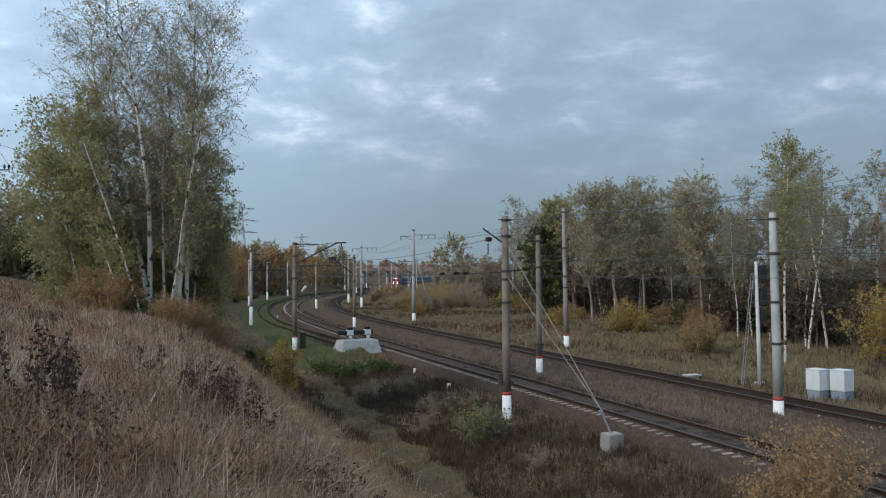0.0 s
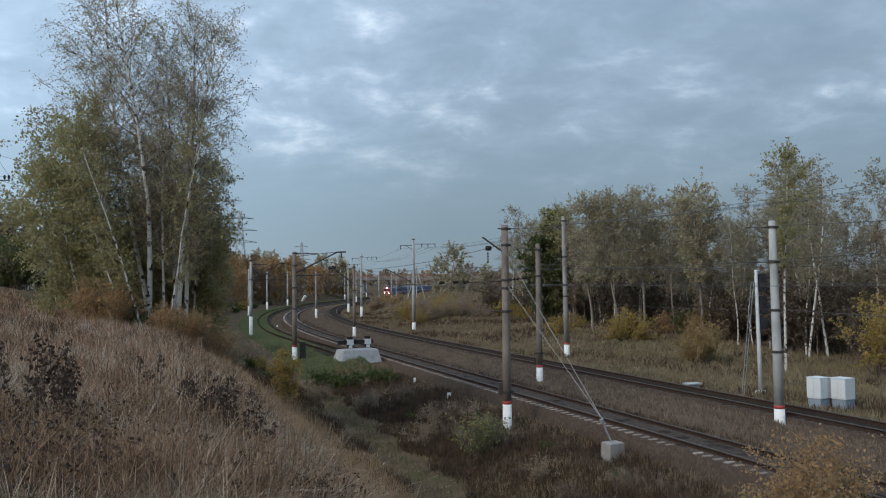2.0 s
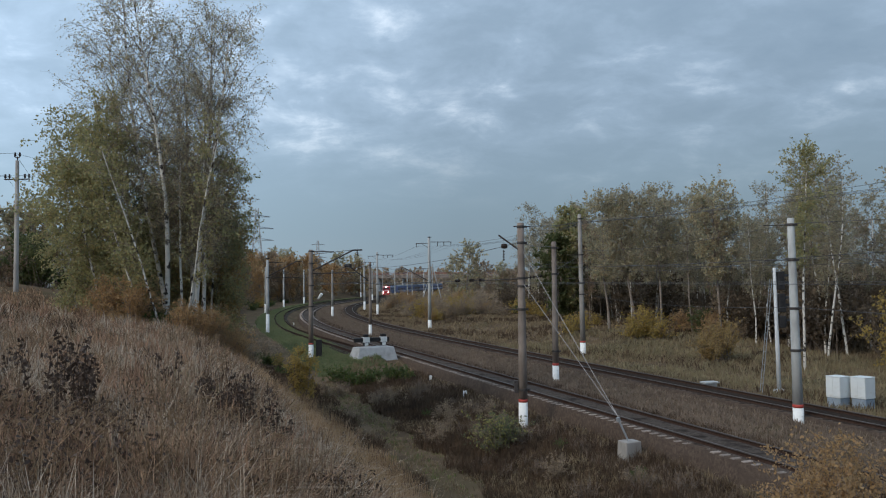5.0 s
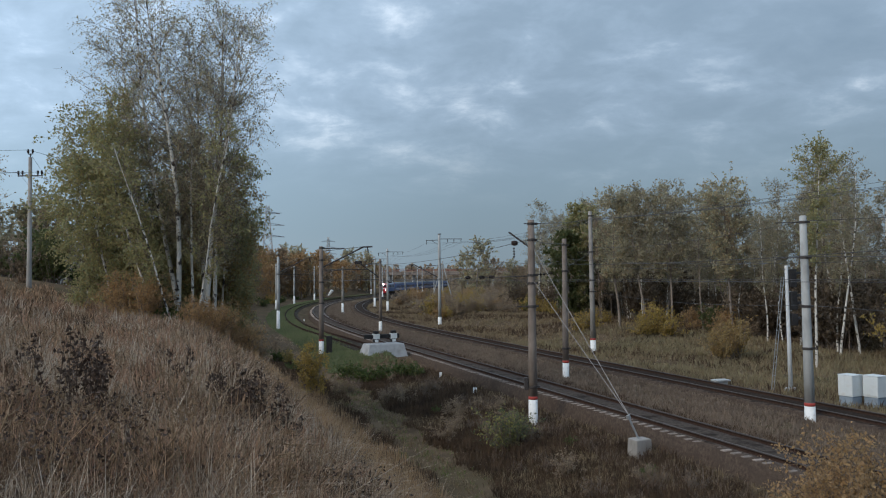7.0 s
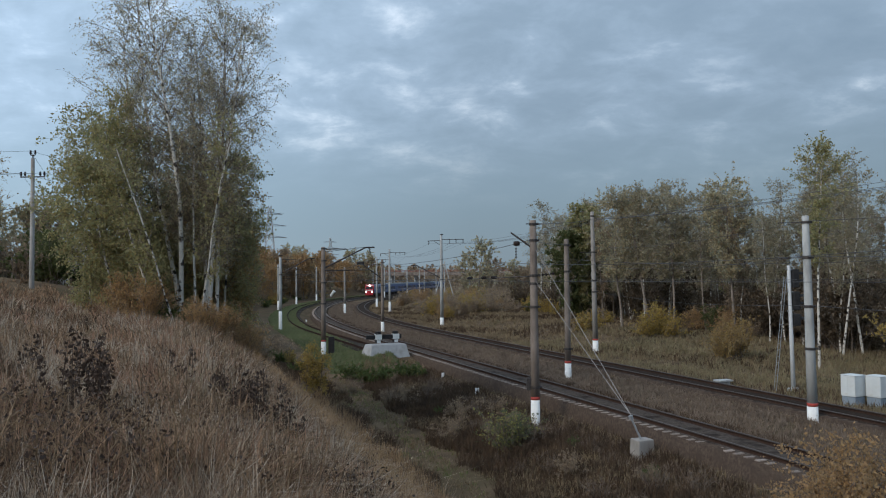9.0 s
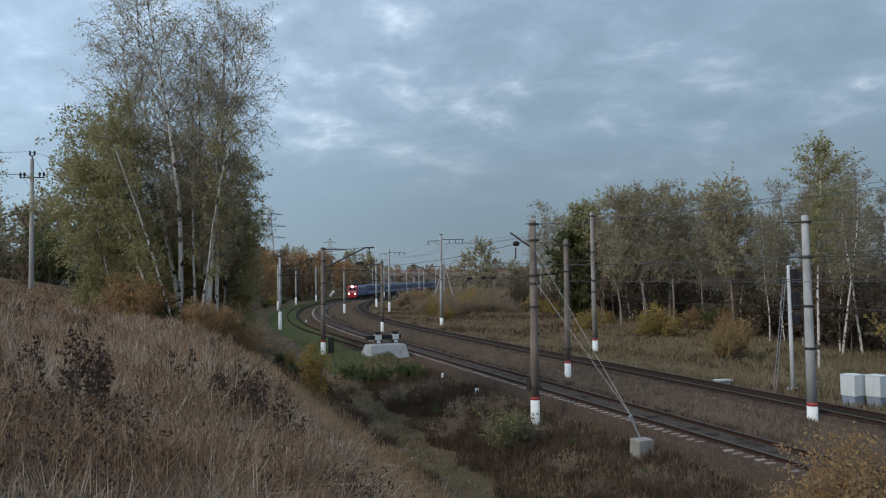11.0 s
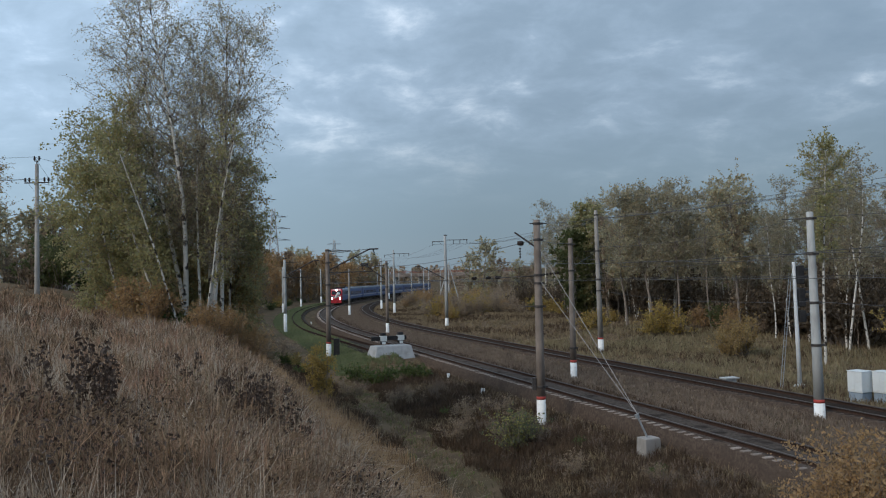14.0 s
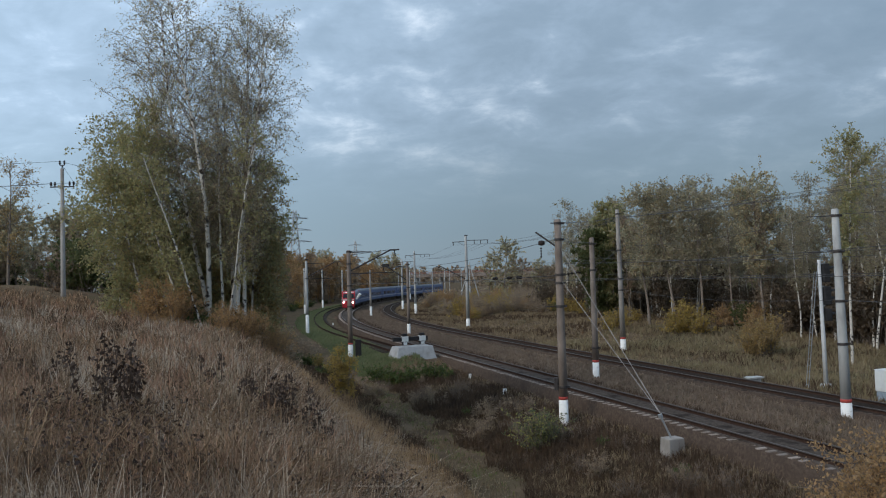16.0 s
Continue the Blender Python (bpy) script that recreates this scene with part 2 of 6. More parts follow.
GRASS_LUSH = grass_mat("fresh_green_turf", [(0.129, 0.168, 0.078), (0.177, 0.218, 0.102), (0.217, 0.235, 0.123), (0.241, 0.223, 0.139)],
                       (0.121, 0.143, 0.074), (0.209, 0.227, 0.115), 0.25)
GRASS_MEADOW = grass_mat("autumn_meadow_grass", [(0.27, 0.205, 0.13), (0.17, 0.125, 0.085), (0.35, 0.275, 0.17), (0.12, 0.09, 0.06)],
                         (0.12, 0.088, 0.06), (0.36, 0.275, 0.17), 0.8, 0.45)
GRASS_GREYBROWN = grass_mat("grey_brown_grass", [(0.247, 0.187, 0.147), (0.163, 0.120, 0.095), (0.336, 0.262, 0.202), (0.114, 0.085, 0.069)],
                            (0.103, 0.076, 0.060), (0.292, 0.228, 0.176), 1.0, 0.45)
GRASS_DARK = grass_mat("dark_ditch_growth", [(0.059, 0.036, 0.028), (0.109, 0.069, 0.048), (0.042, 0.030, 0.022), (0.176, 0.120, 0.075)],
                       (0.029, 0.021, 0.016), (0.168, 0.112, 0.070), 1.0, 0.5)
GRASS_BLEACHED = grass_mat("bleached_grass_plume", [(0.543, 0.461, 0.371), (0.435, 0.356, 0.279), (0.673, 0.577, 0.474), (0.358, 0.273, 0.206)],
                           (0.130, 0.094, 0.067), (0.696, 0.588, 0.474), 2.0, 0.5, (0.42, 0.6))
GRASS_ROSE = grass_mat("rosy_brown_bentgrass", [(0.330, 0.186, 0.129), (0.440, 0.265, 0.184), (0.220, 0.122, 0.083), (0.550, 0.353, 0.248)],
                       (0.066, 0.035, 0.025), (0.506, 0.314, 0.212), 1.8, 0.55, (0.42, 0.6))
GRASS_FIELD = grass_mat("olive_straw_field_grass", [(0.264, 0.224, 0.129), (0.200, 0.168, 0.103), (0.336, 0.284, 0.172), (0.168, 0.136, 0.090)],
                        (0.160, 0.132, 0.086), (0.336, 0.280, 0.163), 0.4, 0.4)


# ---------- mesh helpers ----------
def finish(bm, name, mat, smooth=False):
    me = bpy.data.meshes.new(name)
    bm.to_mesh(me)
    bm.free()
    me.materials.append(mat)
    if smooth:
        for p in me.polygons:
            p.use_smooth = True
    return me


def part(name, bm, mat, parent, label="", smooth=False):
    ob = new(name, finish(bm, name, mat, smooth) if isinstance(bm, bmesh.types.BMesh) else bm)
    ob.parent = parent
    if label:
        tagged(ob, label)
    return ob


def thing(name, label, category, m=None, group="", kind=""):
    e = new(name)
    e.empty_display_size = 0.3
    tagged(e, label, category, group, kind)
    if m is not None:
        e.matrix_basis = m
    return e


def box(bm, x0, x1, y0, y1, z0, z1, taper=0.0):
    v = [bm.verts.new(p) for p in ((x0, y0, z0), (x1, y0, z0), (x1, y1, z0), (x0, y1, z0),
                                   (x0 + taper, y0 + taper, z1), (x1 - taper, y0 + taper, z1), (x1 - taper, y1 - taper, z1), (x0 + taper, y1 - taper, z1))]
    for f in ((3, 2, 1, 0), (4, 5, 6, 7), (0, 1, 5, 4), (1, 2, 6, 5), (2, 3, 7, 6), (3, 0, 4, 7)):
        bm.faces.new([v[k] for k in f])
    return bm


def bevel(bm, w=0.01, seg=1):
    bmesh.ops.bevel(bm, geom=bm.edges[:], offset=w, segments=seg, affect="EDGES", profile=0.5)
    return bm


def tube(bm, pts, r, sides=6, r1=None, cap=True):
    """A tube along points, tapering from r to r1."""
    pts = [Vector(p) for p in pts]
    r1 = r if r1 is None else r1
    rings = []
    for k, p in enumerate(pts):
        d = (pts[min(k + 1, len(pts) - 1)] - pts[max(k - 1, 0)]).normalized()
        a = d.cross(Vector((0, 0, 1)) if abs(d.z) < 0.9 else Vector((1, 0, 0))).normalized()
        b = d.cross(a)
        rr = r + (r1 - r) * k / max(1, len(pts) - 1)
        rings.append([bm.verts.new(p + (a * math.cos(t) + b * math.sin(t)) * rr) for t in [2 * math.pi * j / sides for j in range(sides)]])
    for u, v in zip(rings, rings[1:]):
        for j in range(sides):
            bm.faces.new((u[j], u[(j + 1) % sides], v[(j + 1) % sides], v[j]))
    if cap:
        bm.faces.new(rings[0])
        bm.faces.new(rings[-1])
    return bm


def lathe(bm, prof, sides=12, at=(0, 0, 0)):
    """A turned body: (radius, height) rings."""
    rings = [[bm.verts.new((at[0] + r * math.cos(2 * math.pi * j / sides), at[1] + r * math.sin(2 * math.pi * j / sides), at[2] + z)) for j in range(sides)] for r, z in prof]
    for u, v in zip(rings, rings[1:]):
        for j in range(sides):
            bm.faces.new((u[j], u[(j + 1) % sides], v[(j + 1) % sides], v[j]))
    bm.faces.new(rings[0][::-1])
    bm.faces.new(rings[-1])
    return bm


def mesh_arrays(name, verts, faces, mat, smooth=False):
    """A mesh from arrays; all faces have the same number of corners."""
    me = bpy.data.meshes.new(name)
    verts, faces = np.asarray(verts, np.float32), np.asarray(faces, np.int32)
    n, k = faces.shape
    me.vertices.add(len(verts))
    me.vertices.foreach_set("co", verts.ravel())
    me.loops.add(n * k)
    me.loops.foreach_set("vertex_index", faces.ravel())
    me.polygons.add(n)
    me.polygons.foreach_set("loop_start", np.arange(n, dtype=np.int32) * k)
    me.polygons.foreach_set("loop_total", np.full(n, k, np.int32))
    if smooth:
        me.polygons.foreach_set("use_smooth", np.ones(n, bool))
    me.update(calc_edges=True)
    me.materials.append(mat)
    return me


# ---------- the line of the railway ----------
def railway_line():
    """Axis of the main track: straight, then one long right-hand curve with easements, then straight."""
    R, S0, LC, EASE = 407.0, -2.5, 225.7, 40.0
    x, y, th = -4.5, 69.0, math.atan2(-0.353, 0.9357)
    fwd = []
    for k in range(1300):
        s = k * 0.5
        fwd.append((s, x, y, th))
        c = 0.0
        if S0 < s < S0 + LC:
            c = min(1, (s - S0) / EASE, (S0 + LC - s) / EASE) / R
        th += c * 0.5
        x += 0.5 * math.sin(th)
        y += 0.5 * math.cos(th)
    th = fwd[0][3]
    back = [(-k * 0.5, -4.5 - k * 0.5 * math.sin(th), 69.0 - k * 0.5 * math.cos(th), th) for k in range(500, 0, -1)]
    return np.array(back + fwd)


LINE = railway_line()


def at(s, w, z=0.0):
    """Point s metres along the line, w metres to its right."""
    x, y, th = (float(np.interp(s, LINE[:, 0], LINE[:, k])) for k in (1, 2, 3))
    return Vector((x + w * math.cos(th), y - w * math.sin(th), z))


def heading(s):
    return float(np.interp(s, LINE[:, 0], LINE[:, 3]))


def to_line(x, y):
    """s and w of many points."""
    x, y = np.asarray(x, float).ravel(), np.asarray(y, float).ravel()
    S, W = np.zeros(len(x)), np.zeros(len(x))
    Q = LINE[::4]
    for a in range(0, len(x), 4000):
        dx, dy = x[a:a + 4000, None] - Q[None, :, 1], y[a:a + 4000, None] - Q[None, :, 2]
        k = np.argmin(dx * dx + dy * dy, axis=1)
        r = np.arange(len(k))
        S[a:a + 4000] = Q[k, 0] + dx[r, k] * np.sin(Q[k, 3]) + dy[r, k] * np.cos(Q[k, 3])
        W[a:a + 4000] = dx[r, k] * np.cos(Q[k, 3]) - dy[r, k] * np.sin(Q[k, 3])
    return S, W


def smooth01(t):
    t = np.clip(t, 0, 1)
    return t * t * (3 - 2 * t)


TRACK2, SIDING = 8.6, -4.9
SIDING_END = -0.5


def wobble(x, y, f, ph):
    return (np.sin(x * f + ph) * np.cos(y * f * 1.3 + ph * 2.1) + 0.5 * np.sin(x * f * 2.3 + y * f * 1.7 + ph)) / 1.5


def ground_z(x, y):
    x, y = np.asarray(x, float).ravel(), np.asarray(y, float).ravel()
    S, W = to_line(x, y)
    z = np.full(len(x), -0.75)
    # ditch beside the main track, on the camera's side
    near = 1 - smooth01((S + 6) / 25)
    z -= near * (0.27 * smooth01((-W - 2.0) / 1.0) + 0.5 * smooth01((-W - 4.0) / 4.0))
    # level ground between the tracks and beyond the far one
    z += 0.5 * smooth01((W - 1.2) / 0.8) * (1 - smooth01((W - 6.4) / 0.8)) + 0.3 * smooth01((W - 10.0) / 0.8)
    # hill
    top = 4.4 * (1 - smooth01((S - 5) / 90) * 0.62)
    foot = 11.3 + 1.2 * smooth01((S + 20) / 60)
    z += 0.64 * smooth01((S + 9) / 6) * smooth01((-W - 2.4) / 1.5)
    z += (top + 1.5 * near) * smooth01((-W - foot) / 9.0)
    z += 1.9 * smooth01((-W - foot - 8) / 16) * (1 - smooth01((S - 30) / 90) * 0.6)
    # low bank beyond the far track
    z += 1.1 * smooth01((W - 15.5) / 7) * smooth01((S + 22) / 30) * (1 - smooth01((S - 150) / 80) * 0.5) - 0.2 * smooth01((W - 34) / 20)
    # mound under the buffer stop
    z += 0.85 * np.exp(-((x + 7.0) ** 2 / 9.0 + (y - 66.5) ** 2 / 9.0))
    d = np.hypot(x, y)
    rough = 0.07 * wobble(x, y, 0.9, 0.4) + 0.10 * wobble(x, y, 0.35, 1.9)
    z += rough * smooth01((np.abs(W - 2) - 8) / 6)
    # rising country far away
    z += smooth01((d - 250) / 900) * 5.0
    return z


def gz(x, y):
    return float(ground_z([x], [y])[0])


# ---------- ground ----------
def spaced(lo, fine0, fine1, hi, step, grow=1.16):
    a = list(np.arange(fine0, fine1, step))
    d, v = step, a[-1]
    while v < hi:
        d *= grow
        v += d
        a.append(v)
    d, v = step, a[0]
    while v > lo:
        d *= grow
        v -= d
        a.insert(0, v)
    return np.array(a)


def build_ground():
    xs, ys = spaced(-1800, -45, 45, 1800, 0.75), spaced(-400, -6, 130, 3200, 0.75)
    X, Y = np.meshgrid(xs, ys)
    Z = ground_z(X, Y)
    v = np.stack([X.ravel(), Y.ravel(), Z], 1)
    nx, ny = len(xs), len(ys)
    i = (np.arange(ny - 1)[:, None] * nx + np.arange(nx - 1)[None, :]).ravel()
    f = np.stack([i, i + 1, i + nx + 1, i + nx], 1)
    ob = new("ground", mesh_arrays("ground", v, f, M_SOIL, True))
    tagged(ob, "uneven autumn ground with dry litter, ditch and hillside", "ground", kind="structure")


build_ground()


# ---------- railway ----------
def siding_shift(S):
    return 1.5 * (1 - smooth01(np.asarray(S, float) / 45.0))


def sweep(s0, s1, ds, w, prof, jitter=0.0):
    S = np.arange(s0, s1 + ds, ds)
    th = np.interp(S, LINE[:, 0], LINE[:, 3])
    x, y = np.interp(S, LINE[:, 0], LINE[:, 1]), np.interp(S, LINE[:, 0], LINE[:, 2])
    n = len(prof)
    V = np.zeros((len(S), n, 3))
    rng = np.random.default_rng(int(abs(w * 10)) + 3)
    if -6.5 < w < -3.3:
        w = w + siding_shift(S)
    for k, (dw, z) in enumerate(prof):
        jw, jz = rng.normal(0, jitter, len(S)), rng.normal(0, jitter * 0.35, len(S))
        V[:, k, 0], V[:, k, 1] = x + (w + dw + jw) * np.cos(th), y - (w + dw + jw) * np.sin(th)
        V[:, k, 2] = z + jz
    i = (np.arange(len(S) - 1)[:, None] * n + np.arange(n - 1)[None, :]).ravel()
    return V.reshape(-1, 3), np.stack([i, i + 1, i + n + 1, i + n], 1)


RAILHEAD = [(-0.037, 0.112), (-0.037, 0.147), (-0.03, 0.152), (0.03, 0.152), (0.037, 0.147), (0.037, 0.112)]
RAILBODY = [(-0.07, -0.03), (-0.07, -0.018), (-0.012, 0.0), (-0.012, 0.105), (-0.036, 0.11), (-0.036, 0.135), (0.036, 0.135),
            (0.036, 0.11), (0.012, 0.105), (0.012, 0.0), (0.07, -0.018), (0.07, -0.03)]


def sleeper_mesh(mat, length=2.7, w=0.24):
    bm = bmesh.new()
    h = length / 2
    box(bm, -h, h, -w / 2, w / 2, -0.2, -0.03, 0.025)
    return finish(bm, "sleeper", mat)


def build_track(name, w, s0, s1, near0, near1, mat, label, overgrown=False):
    t = thing(name, label, "railway track", kind="structure")
    for side in (-0.79, 0.79):
        part("rail", mesh_arrays("rail", *sweep(s0, s1, 2.0, w + side, RAILBODY), M_RAIL), None, t)
        part("rail_head", mesh_arrays("rail_head", *sweep(s0, s1, 2.0, w + side, RAILHEAD), M_RAIL if overgrown else M_RAILTOP), None, t, "worn steel running surface")
    me = sleeper_mesh(mat)
    rng = np.random.default_rng(7)
    base = np.array([v.co[:] for v in me.vertices])
    fac = [p.vertices[:] for p in me.polygons]
    V, F = [], []
    s = s0
    while s < min(s1, 330):
        th = heading(s)
        m = Matrix.Translation(at(s + rng.normal(0, 0.02), w + (float(siding_shift(s)) if overgrown else 0), rng.normal(0, 0.006) - (0.06 if overgrown else 0.0))) @ Matrix.Rotation(-th + rng.normal(0, 0.012), 4, "Z")
        if near0 <= s <= near1:
            o = part("sleeper", me, None, t)
            o.matrix_basis = m
        else:
            a, R = len(V) * 8, np.array(m)
            V.append(base @ R[:3, :3].T + R[:3, 3])
            F += [[a + k for k in f] for f in fac]
        s += 0.545
    if V:
        o = part("far_sleepers", mesh_arrays("far_sleepers", np.concatenate(V), F, mat), None, t)
        tagged(o, "row of sleepers running into the distance", kind="stuff")


def build_ballast(name, w, s0, s1, half, top, foot, mat, label):
    prof = [(-foot, -0.95), (-foot * 0.88, -0.6), (-half, top), (-half * 0.5, top + 0.005), (0, top - 0.01), (half * 0.5, top + 0.005), (half, top), (foot * 0.85, -0.62), (foot, -0.95)]
    ob = new(name, mesh_arrays(name, *sweep(s0, s1, 0.7, w, prof, 0.035), mat, True))
    tagged(ob, label, "ballast bed", kind="structure")


# ---------- masts and overhead line ----------
def insulator(bm, p, q, r=0.075, n=4):
    """A string of discs between two points."""
    p, q = Vector(p), Vector(q)
    tube(bm, [p, q], r * 0.35, 6)
    for k in range(n):
        c = p.lerp(q, (k + 0.5) / n)
        d = (q - p).normalized() * 0.035
        tube(bm, [c - d, c, c + d], r * 0.5, 8)
        tube(bm, [c - d * 0.4, c + d * 0.4], r, 8)
    return bm


def mast(x, y, h, r0, r1, white, mat, label, clamps=(), red=True, lean=0.0, name="catenary_mast"):
    t = thing(name, label, "mast", pose(x, y, gz(x, y), 0, lean, 0), group="overhead line masts")
    bm = bmesh.new()
    rr = lambda z: r0 + (r1 - r0) * z / h
    lathe(bm, [(rr(white), white), (rr(h * 0.4), h * 0.4), (rr(h * 0.75), h * 0.75), (r1, h - 0.03), (r1 * 0.8, h)], 14)
    part("shaft", bm, mat, t, smooth=True)
    if white:
        bm = bmesh.new()
        lathe(bm, [(rr(0) + 0.006, -0.5), (rr(0) + 0.006, 0), (rr(white) + 0.006, white)], 14)
        part("painted_base", bm, M_WHITE, t, "whitewashed foot of the mast", True)
    if red:
        bm = bmesh.new()
        lathe(bm, [(rr(white) + 0.009, white - 0.02), (rr(white) + 0.009, white + 0.13)], 14)
        part("paint_band", bm, M_RED, t, "faded red painted band", True)
    for z in clamps:
        bm = bmesh.new()
        lathe(bm, [(rr(z) + 0.025, z - 0.06), (rr(z) + 0.03, z), (rr(z) + 0.025, z + 0.06)], 14)
        box(bm, rr(z), rr(z) + 0.14, -0.05, 0.05, z - 0.05, z + 0.05)
        part("clamp", bm, M_STEEL, t, "dark steel clamp")
    return t


def bar(t, name, pts, r, mat, label="", sides=6):
    """A rod of a mast, given in world metres above the mast's foot."""
    bm = bmesh.new()
    tube(bm, pts, r, sides)
    return part(name, bm, mat, t, label)


def cantilever(t, dx, dy, z, reach, thick=0.05, name="cantilever"):
    """Bracket over the track: slanting tube, stay and insulators, reaching towards (dx, dy)."""
    d = Vector((dx, dy, 0)).normalized()
    u = Vector((0, 0, 1))
    foot, tip = u * (z - 1.7) + d * 0.15, u * (z + 0.15) + d * reach * 0.82
    bar(t, name, [foot, tip, u * (z + 0.18) + d * reach], thick, M_STEEL, "slanting steel bracket tube")
    bar(t, "bracket_stay", [u * z + d * 0.15, u * (z + 0.02) + d * reach * 0.45], thick * 0.6, M_STEEL)
    bar(t, "register_arm", [u * (z - 1.95) + d * 0.15, u * (z - 1.9) + d * (reach - 0.5)], thick * 0.65, M_STEEL)
    bm = bmesh.new()
    insulator(bm, u * (z + 0.15) + d * reach * 0.9, u * (z - 0.4) + d * reach * 0.92, 0.11)
    insulator(bm, u * (z - 1.94) + d * reach * 0.4, u * (z - 1.93) + d * reach * 0.6, 0.07)
    part("insulator", bm, M_INSUL, t, "dark porcelain insulator")


def wire(name, pts, label, r=0.012, sag=0.0, n=10, mat=None):
    bm = bmesh.new()
    full = []
    pts = [Vector(p) for p in pts]
    for a, b in zip(pts, pts[1:]):
        for k in range(n):
            f = k / n
            full.append(a.lerp(b, f) - Vector((0, 0, sag * 4 * f * (1 - f))))
    full.append(pts[-1])
    tube(bm, full, r, 4)
    ob = new(name, finish(bm, name, mat or M_WIRE))
    return tagged(ob, label, "wire")


def build_masts():
    # anchor mast beside the main track
    a = mast(3.1, 39.4, 10.15, 0.225, 0.165, 1.3, M_CONC_BROWN, "tapered brownish concrete anchor mast with red and white base", (9.95, 9.15, 7.4, 7.0, 5.85, 1.9))
    a_z = gz(3.1, 39.4)
    bar(a, "strut", [(-0.1, 0, 8.8), (-1.1, 0.1, 9.55)], 0.05, M_STEEL, "dark slanting strut")
    bm = bmesh.new()
    lathe(bm, [(0.05, -0.13), (0.15, -0.1), (0.17, 0), (0.15, 0.1), (0.05, 0.13)], 10, (-0.82, 0.08, 9.0))
    insulator(bm, (-0.85, 0.08, 8.8), (-0.85, 0.08, 8.25), 0.06, 4)
    part("pulley", bm, M_INSUL, a, "black tensioning pulley")
    bar(a, "crossbar", [(-0.35, 0, 9.97), (0.5, 0.2, 9.97)], 0.03, M_STEEL)
    bar(a, "arm", [(-0.75, 0.1, 5.85), (0.2, 0, 5.85)], 0.03, M_STEEL)
    bar(a, "arm", [(-1.9, 0.6, 7.3), (0.2, 0, 7.38)], 0.03, M_STEEL)
    bm = bmesh.new()
    insulator(bm, (0.2, 0.1, 7.4), (1.1, 0.5, 7.5), 0.08, 5)
    part("insulator", bm, M_INSUL, a, "dark porcelain insulator string")
    bm = bmesh.new()
    box(bm, -0.42, -0.22, -0.12, 0.12, 1.75, 2.35)
    part("junction_box", bevel(bm), M_STEEL, a, "small grey steel box")
    # its anchor block and stays
    bx, by = 6.75, 32.1
    bz = gz(bx, by)
    t = thing("anchor_block", "chipped pale concrete anchor block in the grass", "anchor block", pose(bx, by, bz, 0, 0, 24))
    bm = bmesh.new()
    box(bm, -0.4, 0.4, -0.34, 0.34, -0.4, 0.7, 0.04)
    part("block", bevel(bm, 0.045, 2), M_CONC, t)
    bm = bmesh.new()
    tube(bm, [(-0.05, 0, 0.68), (-0.38, 0.15, 1.5)], 0.04, 6)
    tube(bm, [(-0.38, 0.15, 1.48), (-0.42, 0.17, 1.62)], 0.09, 8)
    part("anchor_rod", bm, M_GALV, t, "galvanised anchor rod")
    head = Vector((bx - 0.4, by, bz + 1.6))
    wire("stay_wire", [head, (3.2, 39.3, a_z + 8.7)], "pale steel stay cable from mast to anchor block", 0.018, mat=M_STAY)
    wire("stay_wire", [head, (3.2, 39.3, a_z + 7.1)], "pale steel stay cable from mast to anchor block", 0.018, mat=M_STAY)

    b = mast(6.2, 51.6, 9.0, 0.21, 0.15, 1.0, M_CONC_BROWN, "tapered brownish concrete mast between the tracks", (8.6, 6.9, 1.9))
    c = mast(10.9, 70.4, 12.5, 0.25, 0.16, 1.15, M_CONC, "tall grey concrete mast on the grassy bank", (12.1, 8.9, 6.4, 5.4), lean=-0.6)
    d = mast(15.26, 36.3, 9.6, 0.235, 0.15, 1.05, M_CONC_PALE, "thick pale grey concrete mast between the tracks", (9.3, 7.7, 5.5, 3.6), lean=-0.7)
    e = mast(-13.4, 71.4, 9.75, 0.23, 0.18, 1.2, M_CONC_BROWN, "weathered brown concrete mast with lamp and bracket", (9.6, 8.5, 6.5, 4.6))
    f = mast(-4.2, 112.5, 12.95, 0.26, 0.17, 1.1, M_CONC_PALE, "tall pale concrete mast with cross arms", (12.9, 6.5), red=False)
    g = mast(-24.1, 99.3, 9.2, 0.22, 0.16, 2.4, M_CONC_PALE, "pale concrete mast with long white base", (9.4, 7.0), red=False)
    h = mast(-10.8, 96.0, 8.85, 0.2, 0.15, 1.3, M_CONC_BROWN, "brown concrete mast between the curved tracks", (8.5, 5.7), red=False)
    i = mast(-16.39, 158.8, 12.6, 0.24, 0.17, 2.0, M_CONC_PALE, "pale concrete mast with feeder arm", (12.0, 6.0), red=False)
    j = mast(-21.49, 179.6, 11.8, 0.24, 0.17, 2.2, M_CONC_PALE, "pale concrete mast with feeder arm", (11.0,), red=False)
    k = mast(-23.7, 147.7, 8.75, 0.22, 0.16, 1.9, M_CONC, "grey concrete mast inside the curve", (8.2,), red=False)
    # bracket with lamp on the brown mast
    cantilever(e, 1, 0.3, 9.55, 4.7, 0.08)
    bar(e, "top_stay", [(0.1, 0, 9.3), (3.9, 1.1, 9.75)], 0.025, M_STEEL)
    bar(e, "lamp_arm", [(0.2, 0, 5.4), (0.9, -0.2, 5.5)], 0.035, M_STEEL)
    bm = bmesh.new()
    tube(bm, [(0.7, -0.2, 5.3), (0.85, -0.25, 5.5), (1.05, -0.3, 5.75)], 0.09, 8, 0.15)
    part("lamp_head", bm, material("lamp_glass", (0.75, 0.77, 0.78), None, 0.4), e, "pale grey floodlight head")
    bm = bmesh.new()
